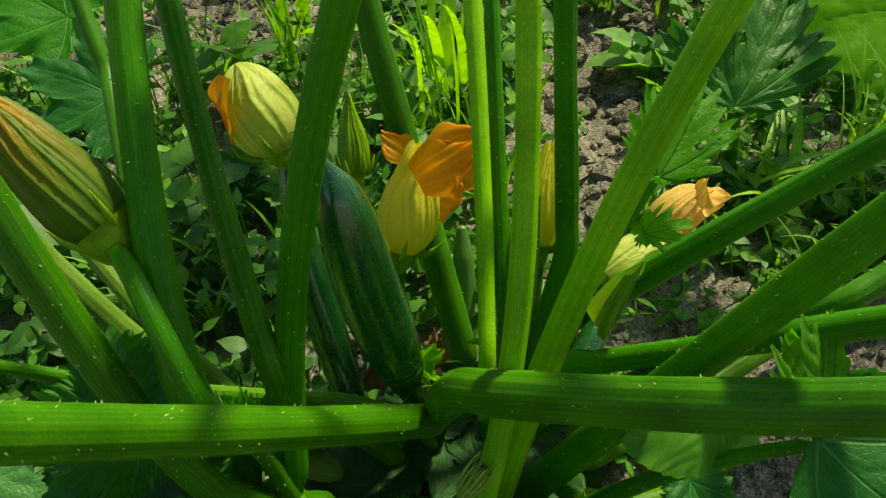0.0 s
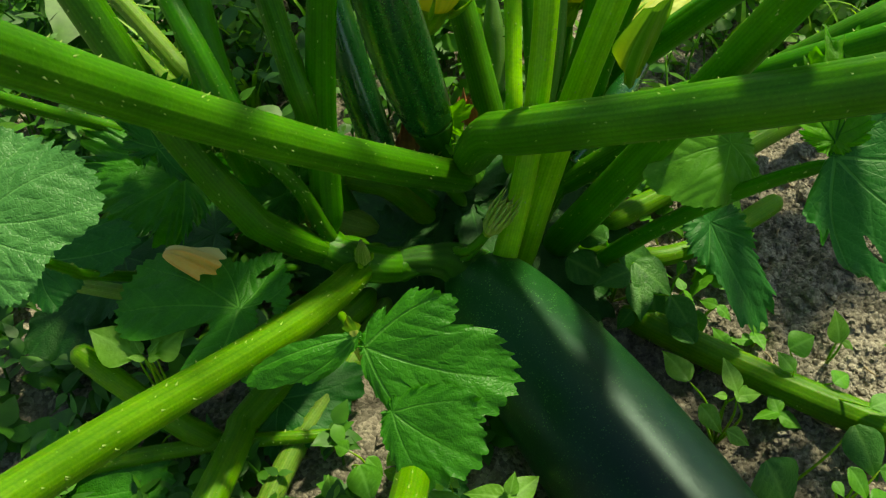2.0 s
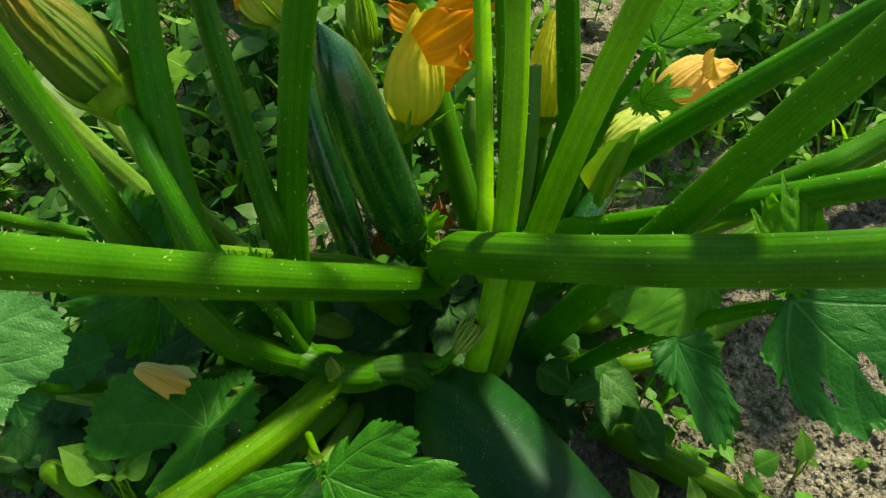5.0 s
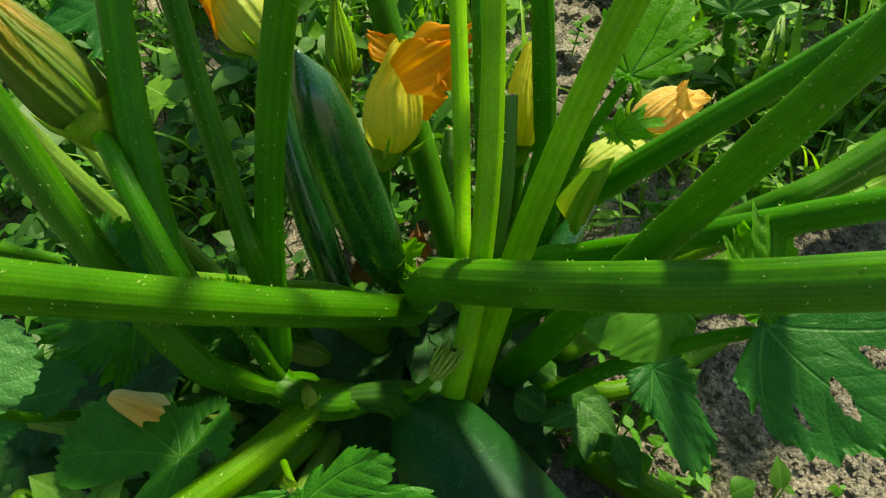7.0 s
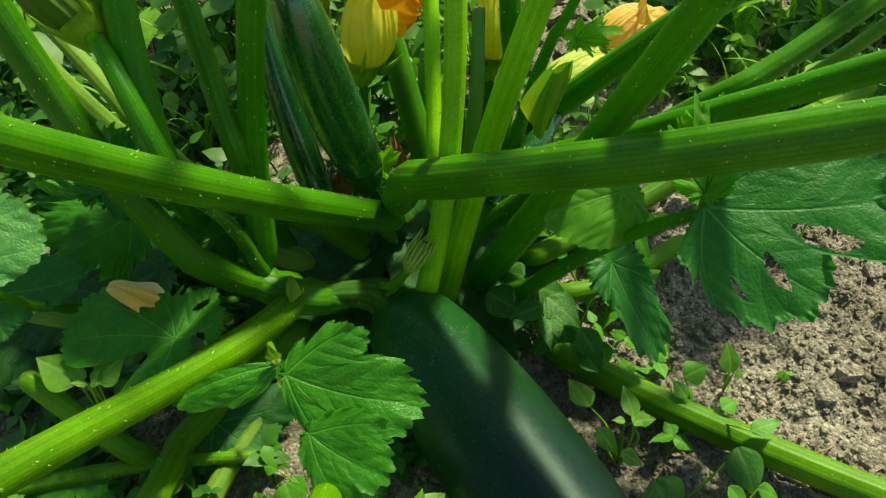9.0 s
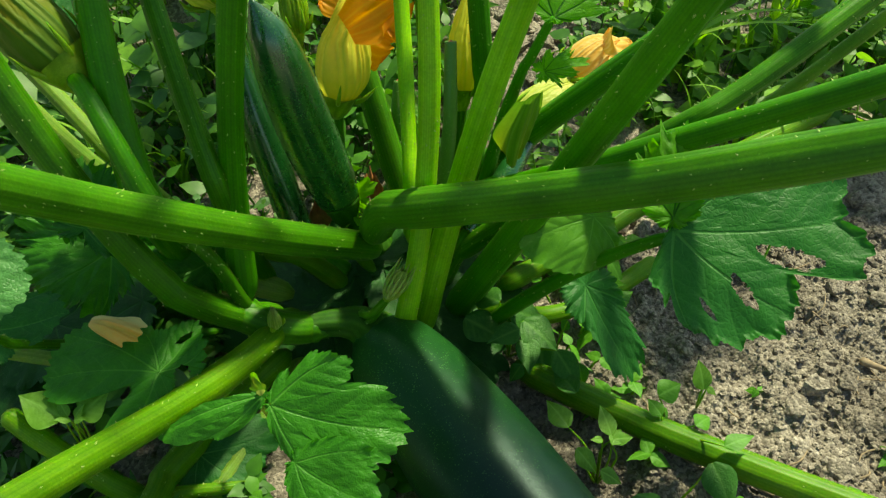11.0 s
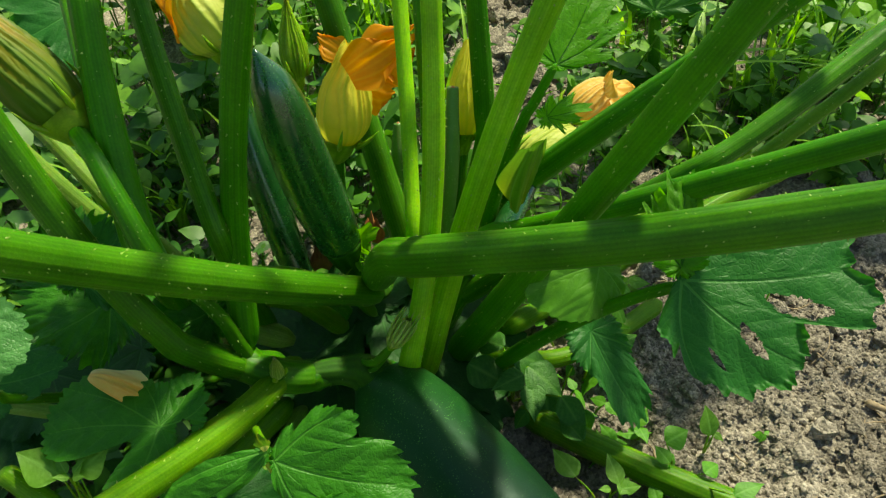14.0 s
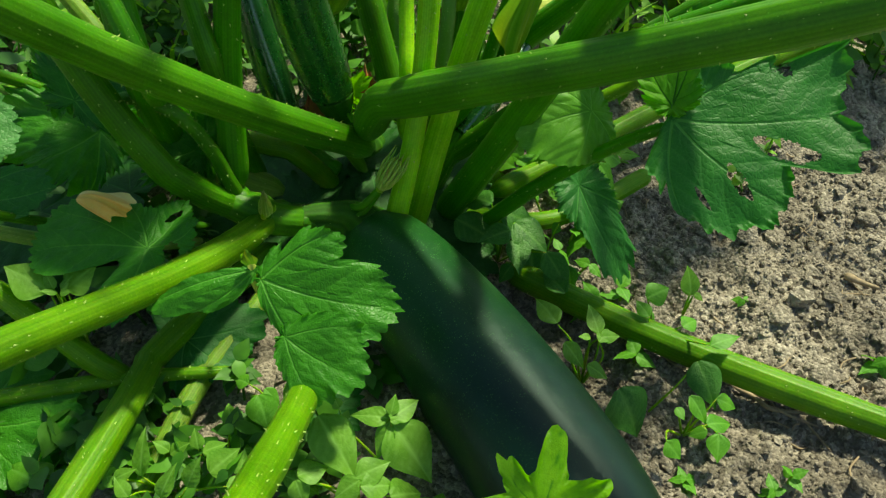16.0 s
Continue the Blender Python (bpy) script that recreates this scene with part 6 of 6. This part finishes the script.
sprig("light green chickweed with slender leaves", ((-0.131, 0.077, 0.03, -0.131, 0.094, 0.055, 0.22), (-0.101, 0.07, 0.03, -0.093, 0.078, 0.05, 0.3), (-0.117, 0.094, 0.03, -0.124, 0.096, 0.04, 0.36), (-0.116, 0.092, 0.03, -0.104, 0.095, 0.04, 0.36), (-0.116, 0.063, 0.03, -0.108, 0.072, 0.05, 0.26), (-0.136, 0.063, 0.03, -0.144, 0.071, 0.04, 0.36), (-0.148, 0.074, 0.03, -0.134, 0.077, 0.04, 0.3), (-0.075, 0.068, 0.035, -0.059, 0.072, 0.035, 0.4)), WEED_BRIGHT, (-0.116, 0.08))
sprig("yellow-green weed with two broad pale leaves", ((-0.194, 0.17, 0.1, -0.22, 0.179, 0.115, 0.46), (-0.183, 0.171, 0.1, -0.164, 0.181, 0.115, 0.46), (-0.191, 0.171, 0.1, -0.195, 0.176, 0.112, 0.3), (-0.186, 0.17, 0.1, -0.18, 0.174, 0.11, 0.3), (-0.188, 0.168, 0.1, -0.195, 0.165, 0.107, 0.3), (-0.186, 0.168, 0.1, -0.178, 0.166, 0.105, 0.3)), WEED_BRIGHT, (-0.187, 0.168))
sprig("dark green weed with oval leaves in shade", ((-0.231, 0.155, 0.04, -0.198, 0.172, 0.05, 0.4), (-0.189, 0.157, 0.03, -0.196, 0.17, 0.045, 0.45), (-0.229, 0.114, 0.02, -0.202, 0.125, 0.02, 0.5), (-0.202, 0.078, 0.02, -0.228, 0.09, 0.02, 0.4)), WEED_NEAR, (-0.205, 0.13))
for k, (x, y, h, sz, n) in enumerate(((-0.065, 0.098, 0.03, 0.012, 4), (-0.100, 0.060, 0.03, 0.013, 4), (-0.048, 0.130, 0.045, 0.013, 4), (-0.16, 0.085, 0.03, 0.014, 3), (-0.035, 0.075, 0.03, 0.016, 3), (0.055, 0.05, 0.03, 0.02, 3))):
    weed((x, y, ground_height(x, y) - 0.002), h, sz, n, "light green weed with small oval leaves", 100 + k, WEED_BRIGHT, 0.2, 0.42, 0.12)
for k, (x, y, h, sz, n) in enumerate(((0.290, 0.085, 0.012, 0.012, 2), (0.395, 0.185, 0.018, 0.016, 3), (0.225, 0.09, 0.010, 0.012, 2), (0.275, 0.078, 0.012, 0.012, 2), (0.205, 0.515, 0.03, 0.018, 3), (0.24, 0.50, 0.03, 0.018, 3), (0.27, 0.49, 0.02, 0.018, 2), (0.30, 0.245, 0.008, 0.008, 2), (0.34, 0.155, 0.008, 0.008, 2))):
    weed((x, y, ground_height(x, y) - 0.002), h, sz, n, "small green weed seedling on bare soil", 150 + k)


r = np.random.default_rng(44)
for k in range(9):
    y = r.uniform(0.17, 0.30)
    x = 0.150 + 0.5 * (0.27 - y) + r.uniform(0.0, 0.045)
    weed((x, y, ground_height(x, y) - 0.002), r.uniform(0.010, 0.024), r.uniform(0.012, 0.019), int(r.integers(1, 3)), "green weed in the shade beside the fruit", 220 + k, WEED_NEAR, 0.3)


for k in range(16):
    x, y = r.uniform(0.115, 0.215), r.uniform(0.28, 0.42)
    weed((x, y, ground_height(x, y) - 0.002), r.uniform(0.015, 0.045), r.uniform(0.016, 0.026), int(r.integers(1, 4)), "green weed between the stalks and the bare soil", 300 + k, WEED_NEAR, 0.3)


# ---- twigs and straw on the soil ----
def twig(points, radius, label, mat=DRY, seed=0):
    p = [(x, y, ground_height(x, y) + h) for x, y, h in points]
    base = np.array(p[0])
    me, _ = tube("twig", np.array(p) - base, (radius, radius * 0.9, radius * 0.5), mat, ribs=4, sides=10, count=20, wobble=0.12, seed=seed)
    ob = part("twig", me)
    ob.location = base
    return tagged(ob, label, "twig", "twigs on the soil")


twig(((0.195, 0.335, 0.004), (0.215, 0.345, 0.016), (0.232, 0.358, 0.022)), 0.0016, "thin grey dry twig leaning on the soil", seed=1)
twig(((0.285, 0.165, 0.003), (0.305, 0.150, 0.004), (0.335, 0.148, 0.003)), 0.0016, "pale dry straw stalk on the soil", seed=2)
twig(((0.30, 0.165, 0.004), (0.30, 0.145, 0.004), (0.325, 0.13, 0.003)), 0.0012, "pale dry straw stalk on the soil", seed=3)
for k in range(46):
    x, y, a, ln = rng.uniform(0.2, 0.5), rng.uniform(0.04, 0.42), rng.uniform(0, 6.28), rng.uniform(0.008, 0.035)
    twig(((x, y, 0.003), (x + ln * 0.5 * math.cos(a), y + ln * 0.5 * math.sin(a), 0.004), (x + ln * math.cos(a + 0.3), y + ln * math.sin(a + 0.3), 0.003)), rng.uniform(0.0004, 0.0009), "short thin dry straw on the soil", seed=10 + k)
twig(((0.276, 0.167, 0.003), (0.289, 0.159, 0.005), (0.298, 0.145, 0.003), (0.327, 0.14, 0.005)), 0.0019, "crooked pale dry root on the soil", seed=70)
twig(((0.392, 0.272, 0.005), (0.407, 0.269, 0.008), (0.42, 0.263, 0.007)), 0.0032, "pale broken dry stalk on the soil", seed=71)
twig(((0.319, 0.136, 0.003), (0.325, 0.123, 0.004), (0.327, 0.11, 0.003)), 0.0009, "thin dark dry twig on the soil", seed=72)
